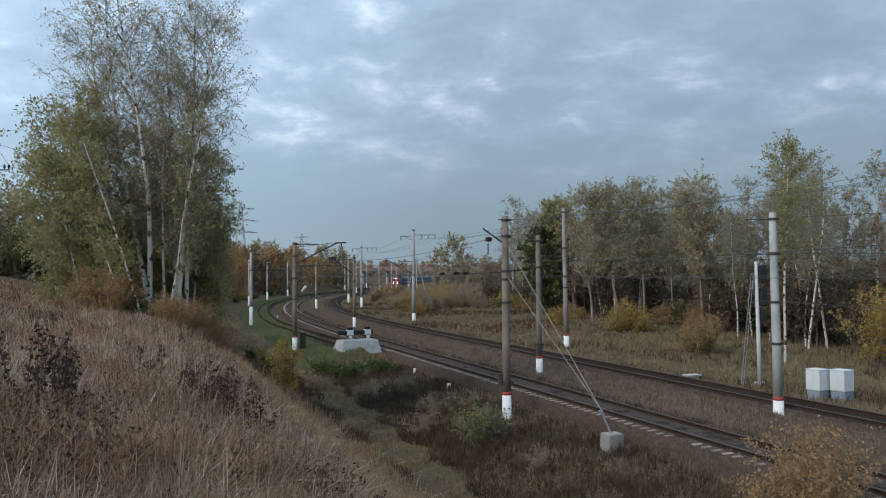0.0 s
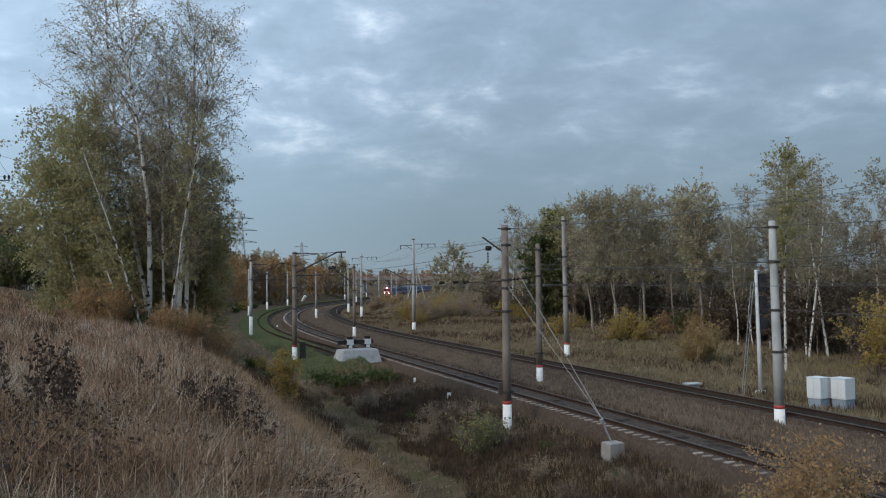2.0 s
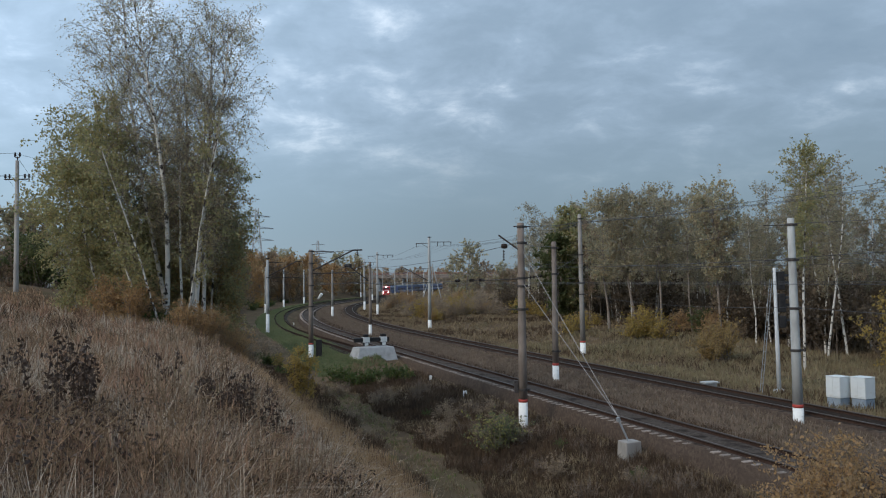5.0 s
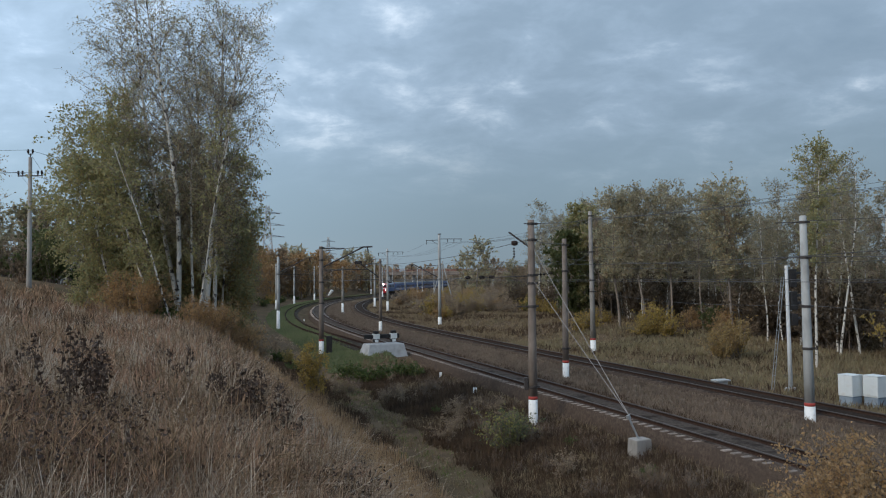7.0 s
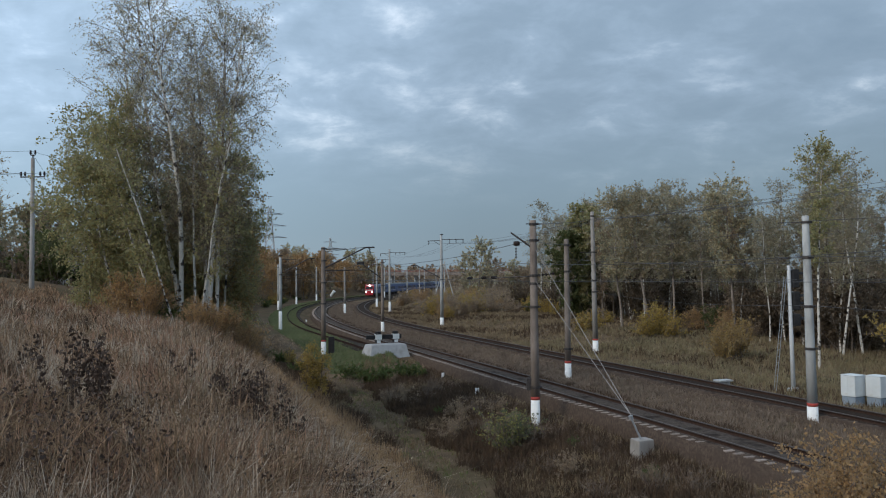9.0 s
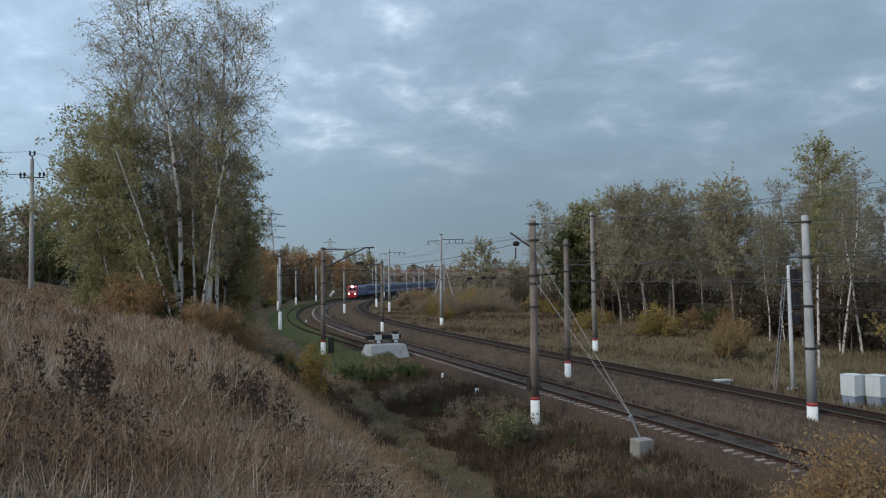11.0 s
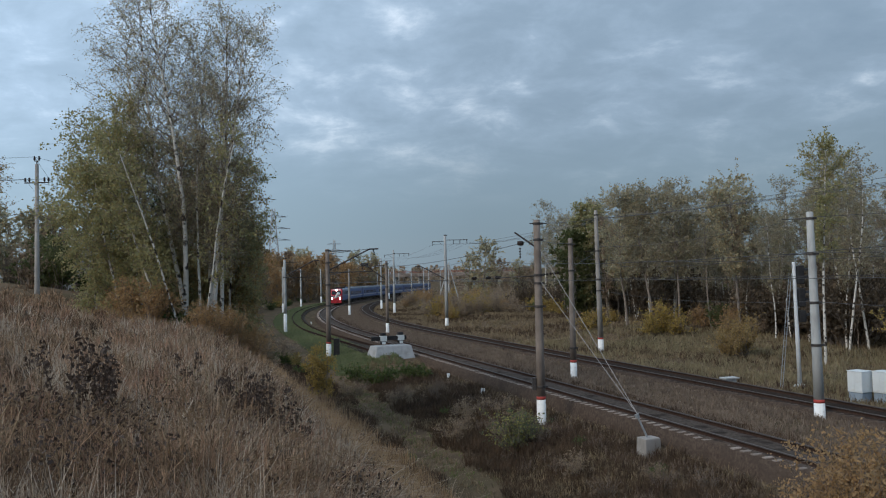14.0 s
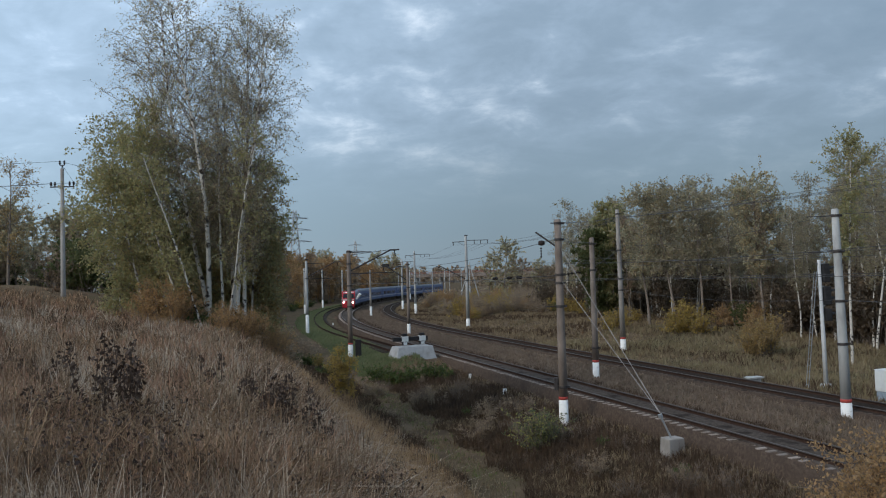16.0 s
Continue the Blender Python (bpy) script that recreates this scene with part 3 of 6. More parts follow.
    box(bm, 0.42, 0.92, 0.1, 0.45, -0.05, 1.6)
    part("cabinet", bevel(bm, 0.02), M_BLACK, e, "black steel cabinet at the foot")
    # feeder cross arms
    for m, z, ax in ((f, 12.1, 1), (i, 11.8, 1), (j, 11.0, 1)):
        bar(m, "cross_arm", [(-1.9, 0, z - 0.1), (0, 0, z - 0.05)], 0.05, M_STEEL)
        bar(m, "cross_arm", [(0, 0, z + 0.1), (3.2, 0.3, z + 0.1)], 0.05, M_STEEL)
        bar(m, "brace", [(-1.1, 0, z - 0.1), (0, 0, z - 0.8)], 0.03, M_STEEL)
        for ox in (-1.8, 1.2, 2.1, 3.1):
            bm = bmesh.new()
            zz = z + (0.1 if ox > 0 else -0.1)
            insulator(bm, (ox, 0, zz), (ox, 0, zz - 0.55), 0.09, 4)
            part("insulator", bm, M_INSUL, m, "dark porcelain insulator")
    cantilever(g, 1, 0.4, 8.9, 4.4, 0.075)
    cantilever(h, -1, -0.25, 8.3, 3.2, 0.07)
    bm = bmesh.new()
    box(bm, -3.1, -2.2, -0.05, 0.05, 8.25, 8.65)
    part("sign_plate", bevel(bm, 0.02), M_BLACK, h, "small black plate on the bracket")
    cantilever(k, -1, -0.2, 8.0, 3.0)
    cantilever(f, -1, 0.1, 8.4, 4.4, 0.08)
    for m, z in ((c, 8.9), (d, 7.7), (d, 9.3), (c, 6.8)):
        bar(m, "short_arm", [(-1.2, 0.1, z), (0.15, 0, z)], 0.025, M_STEEL)
    # more masts along the far curve
    far = [(210, 4.3, 10.2), (255, 4.3, 10.2), (300, 4.3, 10.2), (205, -8.6, 10), (165, -8.4, 10), (250, -8.6, 10), (295, -8.6, 10), (100, -8.6, 9.6), (135, -8.6, 9.6), (235, 12.6, 10.8), (280, 12.6, 10.8)]
    for s, w, hh in far:
        p = at(s, w)
        m = mast(p.x, p.y, hh, 0.23, 0.17, 2.0, M_CONC_PALE, "distant pale concrete mast with whitewashed foot", (hh - 0.6,), red=False)
        q = at(s, 0 if w < 6 else 8.6) - p
        cantilever(m, q.x, q.y, 8.6, min(4.0, q.length))
    return a_z


# ---------- plants ----------
class Plant:
    """Grows limbs and leaves into arrays."""

    def __init__(self, seed):
        self.r = random.Random(seed)
        self.bv, self.bf, self.tv, self.tf, self.leaf = [], [], [], [], []

    def limb(self, pts, r0, r1, sides, thin=False):
        V, F = (self.tv, self.tf) if thin else (self.bv, self.bf)
        base = len(V)
        n = len(pts)
        for k, p in enumerate(pts):
            d = (pts[min(k + 1, n - 1)] - pts[max(k - 1, 0)])
            d.normalize()
            a = d.cross(Vector((0.31, 0.17, 0.93)) if abs(d.z) < 0.9 else Vector((1, 0.1, 0)))
            a.normalize()
            b = d.cross(a)
            rr = r0 + (r1 - r0) * k / (n - 1)
            for j in range(sides):
                t = 2 * math.pi * j / sides
                V.append(p + a * (rr * math.cos(t)) + b * (rr * math.sin(t)))
        for k in range(n - 1):
            for j in range(sides):
                q = base + k * sides
                F.append((q + j, q + (j + 1) % sides, q + sides + (j + 1) % sides, q + sides + j))

    def grow(self, p, d, length, wander, droop, n):
        R = self.r
        pts, d = [p.copy()], d.normalized()
        for k in range(n):
            d = d + Vector((R.gauss(0, wander), R.gauss(0, wander), R.gauss(0, wander) - droop * (k + 1) / n))
            d.normalize()
            pts.append(pts[-1] + d * (length / n))
        return pts

    def side(self, d, angle):
        R = self.r
        a = d.cross(Vector((R.gauss(0, 1), R.gauss(0, 1), R.gauss(0, 1))))
        a.normalize()
        return d * math.cos(angle) + a * math.sin(angle)

    def meshes(self, name, size, bark, twig, leaf, stretch=1.7):
        out = []
        if self.bv:
            out.append(("trunk", mesh_arrays(name + "_trunk", [v[:] for v in self.bv], self.bf, bark, True)))
        if self.tv:
            out.append(("branchwork", mesh_arrays(name + "_twigs", [v[:] for v in self.tv], self.tf, twig)))
        if self.leaf:
            C = np.array([v[:] for v in self.leaf])
            rng = np.random.default_rng(len(C))
            n = len(C)
            u = rng.normal(size=(n, 3))
            u[:, 2] -= 0.6
            u /= np.linalg.norm(u, axis=1)[:, None]
            v = np.cross(u, rng.normal(size=(n, 3)))
            v /= np.linalg.norm(v, axis=1)[:, None]
            sz = size * rng.uniform(0.6, 1.35, n)[:, None]
            nrm = np.cross(u, v)
            V = np.stack([C - u * sz * stretch / 2, C + v * sz / 2 + nrm * sz * 0.15, C + u * sz * stretch / 2, C - v * sz / 2 + nrm * sz * 0.15], 1).reshape(-1, 3)
            out.append(("crown", mesh_arrays(name + "_crown", V, np.arange(4 * n).reshape(-1, 4), leaf)))
        return out


def birch(seed, h, r, clear, limbs, twigs, leaves, spread, lean=(0, 0), droop=0.35, upper=1.0):
    """Birch: a wandering trunk, rising limbs and hanging twigs with leaves along them."""
    P = Plant(seed)
    R = P.r
    trunk = P.grow(Vector((0, 0, -0.3)), Vector((lean[0], lean[1], 1)), h, 0.028, -0.04, 14)
    P.limb(trunk, r, 0.02, 8)
    for k in range(limbs):
        f = clear + (0.98 - clear) * (k + R.random()) / limbs
        q = f * 14
        i = min(13, int(q))
        p = trunk[i].lerp(trunk[i + 1], q - i)
        d = (trunk[i + 1] - trunk[i]).normalized()
        prof = math.sin(math.pi * min(1, (1 - f) / (1 - clear)) ** 0.75) * 0.75 + 0.25
        ln = spread * prof * R.uniform(0.65, 1.2)
        pts = P.grow(p, P.side(d, R.uniform(0.55, 1.0)), ln, 0.09, 0.02, 5)
        P.limb(pts, r * 0.24 * (1 - f * 0.6), 0.006, 4, True)
        for j in range(twigs):
            g = R.uniform(0.25, 1.0) * 5
            i2 = min(4, int(g))
            p2 = pts[i2].lerp(pts[i2 + 1], g - i2)
            d2 = P.side((pts[i2 + 1] - pts[i2]).normalized(), R.uniform(0.4, 1.1))
            tw = P.grow(p2, d2, R.uniform(0.5, 1.15) * spread * 0.42, 0.13, droop, 4)
            P.limb(tw, 0.0075, 0.003, 3, True)
            for _ in range(leaves):
                g2 = R.uniform(0.15, 1.0) * 4
                i3 = min(3, int(g2))
                P.leaf.append(tw[i3].lerp(tw[i3 + 1], g2 - i3) + Vector((R.gauss(0, 0.09), R.gauss(0, 0.09), R.gauss(0, 0.1))))
    return P


def bush(seed, h, width, stems, twigs, leaves):
    """Shrub: many stems from the ground, each with leafy twigs."""
    P = Plant(seed)
    R = P.r
    for k in range(stems):
        a, e = R.uniform(0, 2 * math.pi), abs(R.gauss(0, 0.75))
        d = Vector((math.cos(a) * e * width / h, math.sin(a) * e * width / h, 1))
        p = Vector((R.gauss(0, width * 0.12), R.gauss(0, width * 0.12), -0.15))
        pts = P.grow(p, d, h * R.uniform(0.55, 1.08), 0.1, 0.05, 5)
        P.limb(pts, 0.008 + 0.006 * h, 0.004, 4, True)
        for j in range(twigs):
            g = R.uniform(0.2, 1.0) * 5
            i = min(4, int(g))
            tw = P.grow(pts[i].lerp(pts[i + 1], g - i), P.side((pts[i + 1] - pts[i]).normalized(), R.uniform(0.4, 1.2)), h * R.uniform(0.12, 0.3), 0.15, 0.05, 3)
            P.limb(tw, 0.007, 0.003, 3, True)
            for _ in range(leaves):
                g2 = R.uniform(0.1, 1.0) * 3
                i3 = min(2, int(g2))
                P.leaf.append(tw[i3].lerp(tw[i3 + 1], g2 - i3) + Vector((R.gauss(0, 0.05), R.gauss(0, 0.05), R.gauss(0, 0.05))) * (0.5 + h * 0.25))
    return P


def planted(P, name, label, category, x, y, size, bark, twig, leaf, group="", rz=0.0, sink=0.0):
    t = thing(name, label, category, pose(x, y, gz(x, y) - sink, 0, 0, rz), group)
    for nm, me in P.meshes(name, size, bark, twig, leaf):
        o = part(nm, me, None, t)
        if nm != "trunk":
            tagged(o, kind="stuff")
    return t


def again(t, x, y, rz, scale):
    m = pose(x, y, gz(x, y), 0, 0, rz)
    c = copy_thing(t, m)
    c.matrix_basis = m @ Matrix.Diagonal((scale, scale, scale, 1))
    return c


def build_big_birches():
    G = "birch clump on the hillside"
    L = "tall birch with thinning autumn leaves on the hillside"
    spec = [(1, -13.5, 36.6, 15.9, (-0.19, 0.0), 3.0, 0.12, 0.40), (2, -13.15, 35.4, 16.2, (-0.05, 0), 3.1, 0.135, 0.40), (3, -12.3, 36.3, 15.4, (0.0, 0.03), 3.1, 0.13, 0.45),
            (4, -12.05, 35.9, 14.6, (0.03, 0), 2.7, 0.12, 0.65), (5, -11.9, 36.5, 12.4, (0.11, 0), 2.8, 0.11, 0.7), (6, -12.6, 37.4, 14.6, (-0.03, 0.03), 2.8, 0.11, 0.4),
            (7, -15.2, 37.8, 13.8, (-0.13, 0), 2.9, 0.11, 0.4), (8, -12.5, 35.7, 11.5, (-0.1, -0.03), 2.4, 0.07, 0.45)]
    for seed, x, y, h, lean, sp, r, droop in spec:
        P = birch(seed, h, r, 0.26, 58, 11, 10, sp, lean, droop)
        planted(P, "birch", L, "tree", x, y, 0.052, M_BARK, M_TWIG, LEAF_GREY, G)
    # lower, fuller trees beside and behind them
    for seed, x, y, h, lean, sp, lf, lab in ((11, -15.4, 36.5, 10.6, (-0.14, 0), 2.8, LEAF_OLIVE, "olive-green leafy birch leaning outwards"),
                                             (12, -17.6, 38.5, 9.6, (-0.08, 0), 2.7, LEAF_OLIVE, "olive-green leafy birch at the clump's edge"),
                                             (13, -13.7, 34.6, 9.4, (-0.32, 0), 2.3, LEAF_OLIVE, "slender leaning birch with olive leaves"),
                                             (17, -16.3, 36.0, 7.0, (-0.12, 0), 2.3, LEAF_OLIVE, "slender leaning birch with olive leaves"),
                                             (18, -18.4, 37.8, 7.2, (-0.08, 0), 2.4, LEAF_OLIVE, "low olive-green leafy birch"),
                                             (19, -14.2, 38.6, 8.6, (0.0, 0), 2.5, LEAF_OLIVE, "low olive-green leafy birch"),
                                             (14, -12.3, 38.8, 9.0, (0.05, 0), 2.4, LEAF_OLIVE, "small tree with dull olive leaves"),
                                             (15, -12.4, 40.0, 8.2, (0.06, 0), 2.4, LEAF_BROWN, "small tree with browning leaves"),
                                             (20, -12.5, 41.5, 6.6, (0.03, 0), 2.3, LEAF_OLIVE, "small tree with dull olive leaves"),
                                             (21, -16.4, 39.5, 6.2, (0.0, 0), 2.4, LEAF_DARK, "low dark green tree in the clump's shade"),
                                             (22, -13.6, 40.5, 6.0, (0.0, 0), 2.4, LEAF_BROWN, "small tree with browning leaves"),
                                             (16, -13.4, 44.0, 6.0, (0.0, 0), 2.2, LEAF_BROWN, "small tree with browning leaves")):
        P = birch(seed, h, 0.065, 0.08, 46, 10, 19, sp, lean, 0.25)
        planted(P, "young_birch", lab, "tree", x, y, 0.08, M_BARK, M_TWIG, lf, G)
    for seed, x, y, h, lean in ((23, -12.75, 33.9, 8.4, (-0.36, 0.0)), (24, -11.95, 34.6, 9.5, (0.04, 0.0))):
        planted(birch(seed, h, 0.055, 0.25, 26, 7, 10, 1.9, lean, 0.3), "young_birch", "slender leaning birch with a pale bare stem", "tree", x, y, 0.07, M_BARK, M_TWIG, LEAF_OLIVE, G)


def build_forest():
    rng = random.Random(5)
    kinds = []
    for k, (h, clear, limbs, leaves, lf, sp, bark) in enumerate(((16.5, 0.36, 46, 10, LEAF_WOOD, 2.5, M_BARK), (17.5, 0.42, 46, 7, LEAF_WOOD, 2.3, M_BARK), (15.5, 0.26, 46, 14, LEAF_OLIVE, 2.7, M_BARK_GREY),
                                                                 (16.0, 0.32, 44, 11, LEAF_WOOD, 2.6, M_BARK_GREY), (14.0, 0.16, 46, 13, LEAF_RUST, 2.5, M_BARK_GREY), (17.0, 0.34, 46, 11, LEAF_WOOD, 2.7, M_BARK_GREY))):
        P = birch(40 + k, h, 0.12, clear, limbs, 8, leaves, sp * 1.1, (rng.gauss(0, 0.04), rng.gauss(0, 0.04)), 0.22)
        kinds.append((P, lf, bark))
    made = {}
    G = "birch wood beyond the far track"
    spots = []
    for k in range(330):
        s, w = rng.uniform(-40, 64), 31 + abs(rng.gauss(0, 11))
        if s > 28:
            w += 1 + (s - 28) * 0.03
        p = at(s, w)
        if any((p - q).length < 1.35 for q in spots):
            continue
        spots.append(p)
        if len(spots) > 150:
            break
    under = planted(bush(260, 4.2, 3.2, 34, 9, 9), "undergrowth", "dense dark brown undergrowth between the birches", "bush", 33, 60, 0.13, M_TWIG, M_TWIG, LEAF_UNDER, "undergrowth in the wood")
    for k in range(130):
        p = at(rng.uniform(-50, 70), 33.5 + 55 * rng.random() ** 1.6)
        again(under, p.x, p.y, rng.uniform(0, 360), rng.uniform(0.85, 1.6))
    for p in spots:
        k = rng.choice((0, 0, 0, 1, 1, 2, 3, 3, 4, 4, 5))
        if k not in made:
            P, lf, bark = kinds[k]
            lab = "slender white-trunked birch with sparse autumn leaves in the wood" if bark == M_BARK else "grey-trunked autumn tree with thinning leaves in the wood"
            made[k] = planted(P, "forest_tree", lab, "tree", p.x, p.y, 0.11, bark, M_TWIG, lf, G)
        else:
            again(made[k], p.x, p.y, rng.uniform(0, 360), rng.uniform(0.72, 1.08) * (0.87 if p.y > 72 else 1.0))


def build_wood_edge():
    broad = [(80, 18.5, 84.0, 14.5, LEAF_WOOD), (81, 16.4, 87.0, 14.0, LEAF_GREY), (82, 21.0, 83.0, 14.0, LEAF_WOOD), (83, 25.6, 78.0, 14.4, LEAF_GREY)]
    for seed, x, y, h, lf in broad:
        planted(birch(seed, h, 0.16, 0.38, 56, 10, 13, 3.7, (0, 0), 0.15), "broad_tree", "broad round-crowned tree with faded autumn leaves at the wood's edge", "tree", x, y, 0.14, M_BARK_GREY, M_TWIG, lf)
    for seed, x, y, h, lean in ((84, 24.7, 57.5, 16.2, 0.0),):
        planted(birch(seed, h, 0.11, 0.46, 40, 10, 13, 2.2, (lean, 0), 0.2), "olive_birch", "tall birch still in olive-green leaf at the wood's edge", "tree", x, y, 0.10, M_BARK, M_TWIG, LEAF_OLIVE)


def build_other_plants():
    rng = random.Random(9)
    # the dark leafy tree at the wood's edge
    for x, y, h, lf, sd in ((14.2, 104, 14.5, LEAF_OLIVE, 70), (16.5, 106, 15, LEAF_DARK, 71), (12.8, 103, 11, LEAF_DARK, 72)):
        planted(birch(sd, h, 0.2, 0.12, 44, 10, 18, 3.0, (0, 0), 0.1), "poplar", "dense dark olive tree at the wood's edge", "tree", x, y, 0.2, M_BARK_GREY, M_TWIG, lf)
    shrubs = {}

    def shrub(kind, x, y, sc, rz=None):
        h, w, st, tw, lv, lf, size, lab = kind
        if kind not in shrubs:
            P = bush(len(shrubs) + 200, h, w, st, tw, lv)
            shrubs[kind] = planted(P, "shrub", lab, "bush", x, y, size, M_TWIG, M_TWIG, lf, "roadside shrubs")
            shrubs[kind].matrix_basis = pose(x, y, gz(x, y), 0, 0, rng.uniform(0, 360)) @ Matrix.Diagonal((sc, sc, sc, 1))
        else:
            again(shrubs[kind], x, y, rng.uniform(0, 360), sc)

    yellow = (2.2, 1.6, 26, 7, 9, LEAF_YELLOW, 0.085, "yellow-leaved autumn shrub in dry grass")
    orange = (2.6, 2.0, 34, 9, 17, LEAF_ORANGE, 0.062, "orange-brown autumn shrub in dry grass")
    green = (1.6, 1.7, 26, 7, 8, LEAF_GREEN, 0.10, "low green shrub beside the track")
    dark = (3.5, 3.0, 30, 8, 12, LEAF_DARK, 0.13, "dark green bush in a dense thicket")
    rust = (2.4, 2.2, 28, 8, 8, LEAF_RUST, 0.08, "brown leafless-looking scrub bush")
    gold = (6.0, 4.0, 34, 10, 14, LEAF_YELLOW, 0.13, "golden young maple at the wood's edge")
    sallow = (2.3, 1.3, 30, 8, 9, LEAF_SALLOW, 0.06, "grey-green sallow bush with yellowing leaves in the ditch")
    sapling = (3.3, 1.35, 40, 10, 15, LEAF_ORANGE, 0.062, "brown and yellow leafy bush beside the main track")
    bramble = (1.1, 1.2, 24, 7, 5, LEAF_WEED, 0.035, "dark reddish-brown withered bramble in the ditch")
    thicket = (3.5, 2.4, 30, 8, 12, LEAF_BROWN, 0.10, "olive-brown round bush before the wood")
    # near things
    for k, (x, y, h) in enumerate(((-10.35, 51.6, 3.7), (-9.8, 51.2, 2.9), (-10.7, 51.0, 2.7))):
        planted(birch(480 + k, h, 0.03, 0.05, 26, 6, 8, 0.85, (0.05 * (k - 1), 0), 0.1), "yellow_sapling", "slender sapling in yellow autumn leaf on the slope", "bush", x, y, 0.075, M_TWIG, M_TWIG, LEAF_YELLOW, "yellow saplings")
    shrub(sallow, 1.5, 35.0, 1.0)
    shrub(sallow, 2.2, 36.0, 0.7)
    shrub(sapling, 9.2, 20.6, 1.02)
    shrub(sapling, 9.9, 21.0, 0.9)
    shrub(sapling, 8.6, 20.2, 0.78)
    shrub(sapling, 9.4, 19.4, 0.8)
    for x, y, sc in ((-9.0, 53.8, 0.8), (-8.2, 54.0, 0.6), (-11.2, 51.5, 0.7)):
        shrub(rust, x, y, sc * 0.6)
    for k in range(64):
        p = at(rng.uniform(-56, -7), -3.2 - 4.6 * rng.random())
        if abs(p.x - 6.75) + abs(p.y - 32.1) > 1.6 and abs(p.x - 3.1) + abs(p.y - 39.4) > 1.2:
            shrub(bramble, p.x, p.y, rng.uniform(0.5, 0.95))
    for x, y, s in ((-9.1, 59.8, 0.95), (-8.2, 59.0, 0.85), (-7.2, 58.4, 0.8), (-6.1, 58.0, 0.8), (-5.1, 57.8, 0.9), (-4.2, 57.6, 0.85), (-6.6, 59.4, 0.7)):
        shrub(green, x, y, s)
    for x, y, s in ((-13.9, 33.8, 0.85), (-15.2, 34.4, 0.8), (-10.6, 33.4, 0.7), (-9.8, 34.2, 0.65), (-11.4, 33.0, 0.6)):
        shrub(orange, x, y, s)
    for x, y, s in ((-13.2, 34.4, 0.7), (-12.6, 34.8, 0.6), (-11.9, 34.6, 0.75)):
        shrub(green, x, y, s)
    # dry weeds over the hillside
    weeds = []
    for k, (h, w, st, tw, lv, sz, lf) in enumerate(((0.75, 0.5, 12, 5, 5, 0.022, LEAF_WEED), (0.6, 0.6, 14, 6, 4, 0.02, LEAF_WEED), (0.9, 0.4, 9, 5, 6, 0.02, LEAF_WEED), (0.65, 0.5, 12, 5, 5, 0.024, LEAF_DOCK))):
        x, y = -2.0 - k, 9.0 + k
        weeds.append(planted(bush(400 + k, h, w, st, tw, lv), "dry_weed", "withered brown weed standing in the dry grass", "weed", x, y, sz, M_STEM, M_STEM, lf, "withered weeds on the hillside"))
    for k in range(220):
        r, a = 6.5 * (5.0 ** rng.random()), radians(rng.uniform(-36, 6))
        x, y = r * math.sin(a), r * math.cos(a)
        if to_line([x], [y])[1][0] < -12.0:
            again(rng.choice(weeds + weeds[3:]), x, y, rng.uniform(0, 360), rng.uniform(0.7, 1.25))

    for k in range(34):
        r, a = rng.uniform(6.0, 10.5), radians(rng.uniform(-31, -22))
        again(weeds[3], r * math.sin(a), r * math.cos(a), rng.uniform(0, 360), rng.uniform(0.8, 1.3))
    for k in range(44):
        r, a = rng.uniform(4.6, 8.6), radians(rng.uniform(-33, -21))
        again(rng.choice((weeds[3], weeds[3], weeds[0])), r * math.sin(a), r * math.cos(a), rng.uniform(0, 360), rng.uniform(0.55, 0.9))
    nettle = planted(bush(450, 0.42, 0.4, 12, 5, 6), "nettle", "fresh green nettle low in the dry grass", "weed", -2.85, 6.9, 0.05, M_STEM, M_STEM, LEAF_GREEN, "nettles in the grass")
    for x, y in ((-2.6, 6.8), (-2.95, 7.2), (-2.5, 7.3), (-2.7, 6.5), (-3.2, 7.4)):
        again(nettle, x, y, rng.uniform(0, 360), rng.uniform(0.7, 1.1))
    for k in range(26):
        p = at(rng.uniform(-58, -11), -3.6 - 5.0 * rng.random())
        if abs(p.x - 6.75) + abs(p.y - 32.1) > 1.6 and abs(p.x - 3.1) + abs(p.y - 39.4) > 1.2:
            shrub(rng.choice((rust, rust, rust, green)), p.x, p.y, rng.uniform(0.25, 0.5))

    def dock(seed, x, y, h, stems):
        P = Plant(seed)
        R = P.r
        for k in range(stems):
            d = Vector((R.gauss(0, 0.09), R.gauss(0, 0.09), 1))
            pts = P.grow(Vector((R.gauss(0, 0.13), R.gauss(0, 0.13), -0.05)), d, h * R.uniform(0.55, 1.08), 0.05, 0, 6)
            P.limb(pts, 0.008, 0.004, 5, True)
            for j in range(50):
                g = (0.3 + 0.7 * R.random() ** 0.7) * 6
                i = min(5, int(g))
                c = pts[i].lerp(pts[i + 1], g - i)
                cl = int(g * 3.0)
                off = Vector((math.sin(cl * 2.4 + k), math.cos(cl * 2.4 + k), 0.25)) * 0.045
                P.leaf.append(c + off + Vector((R.gauss(0, 0.018), R.gauss(0, 0.018), R.gauss(0, 0.022))))
        planted(P, "dock_plant", "withered dark brown dock with seed clusters", "weed", x, y, 0.036, M_STEM, LEAF_DOCK, LEAF_DOCK, "dock plants on the hillside")

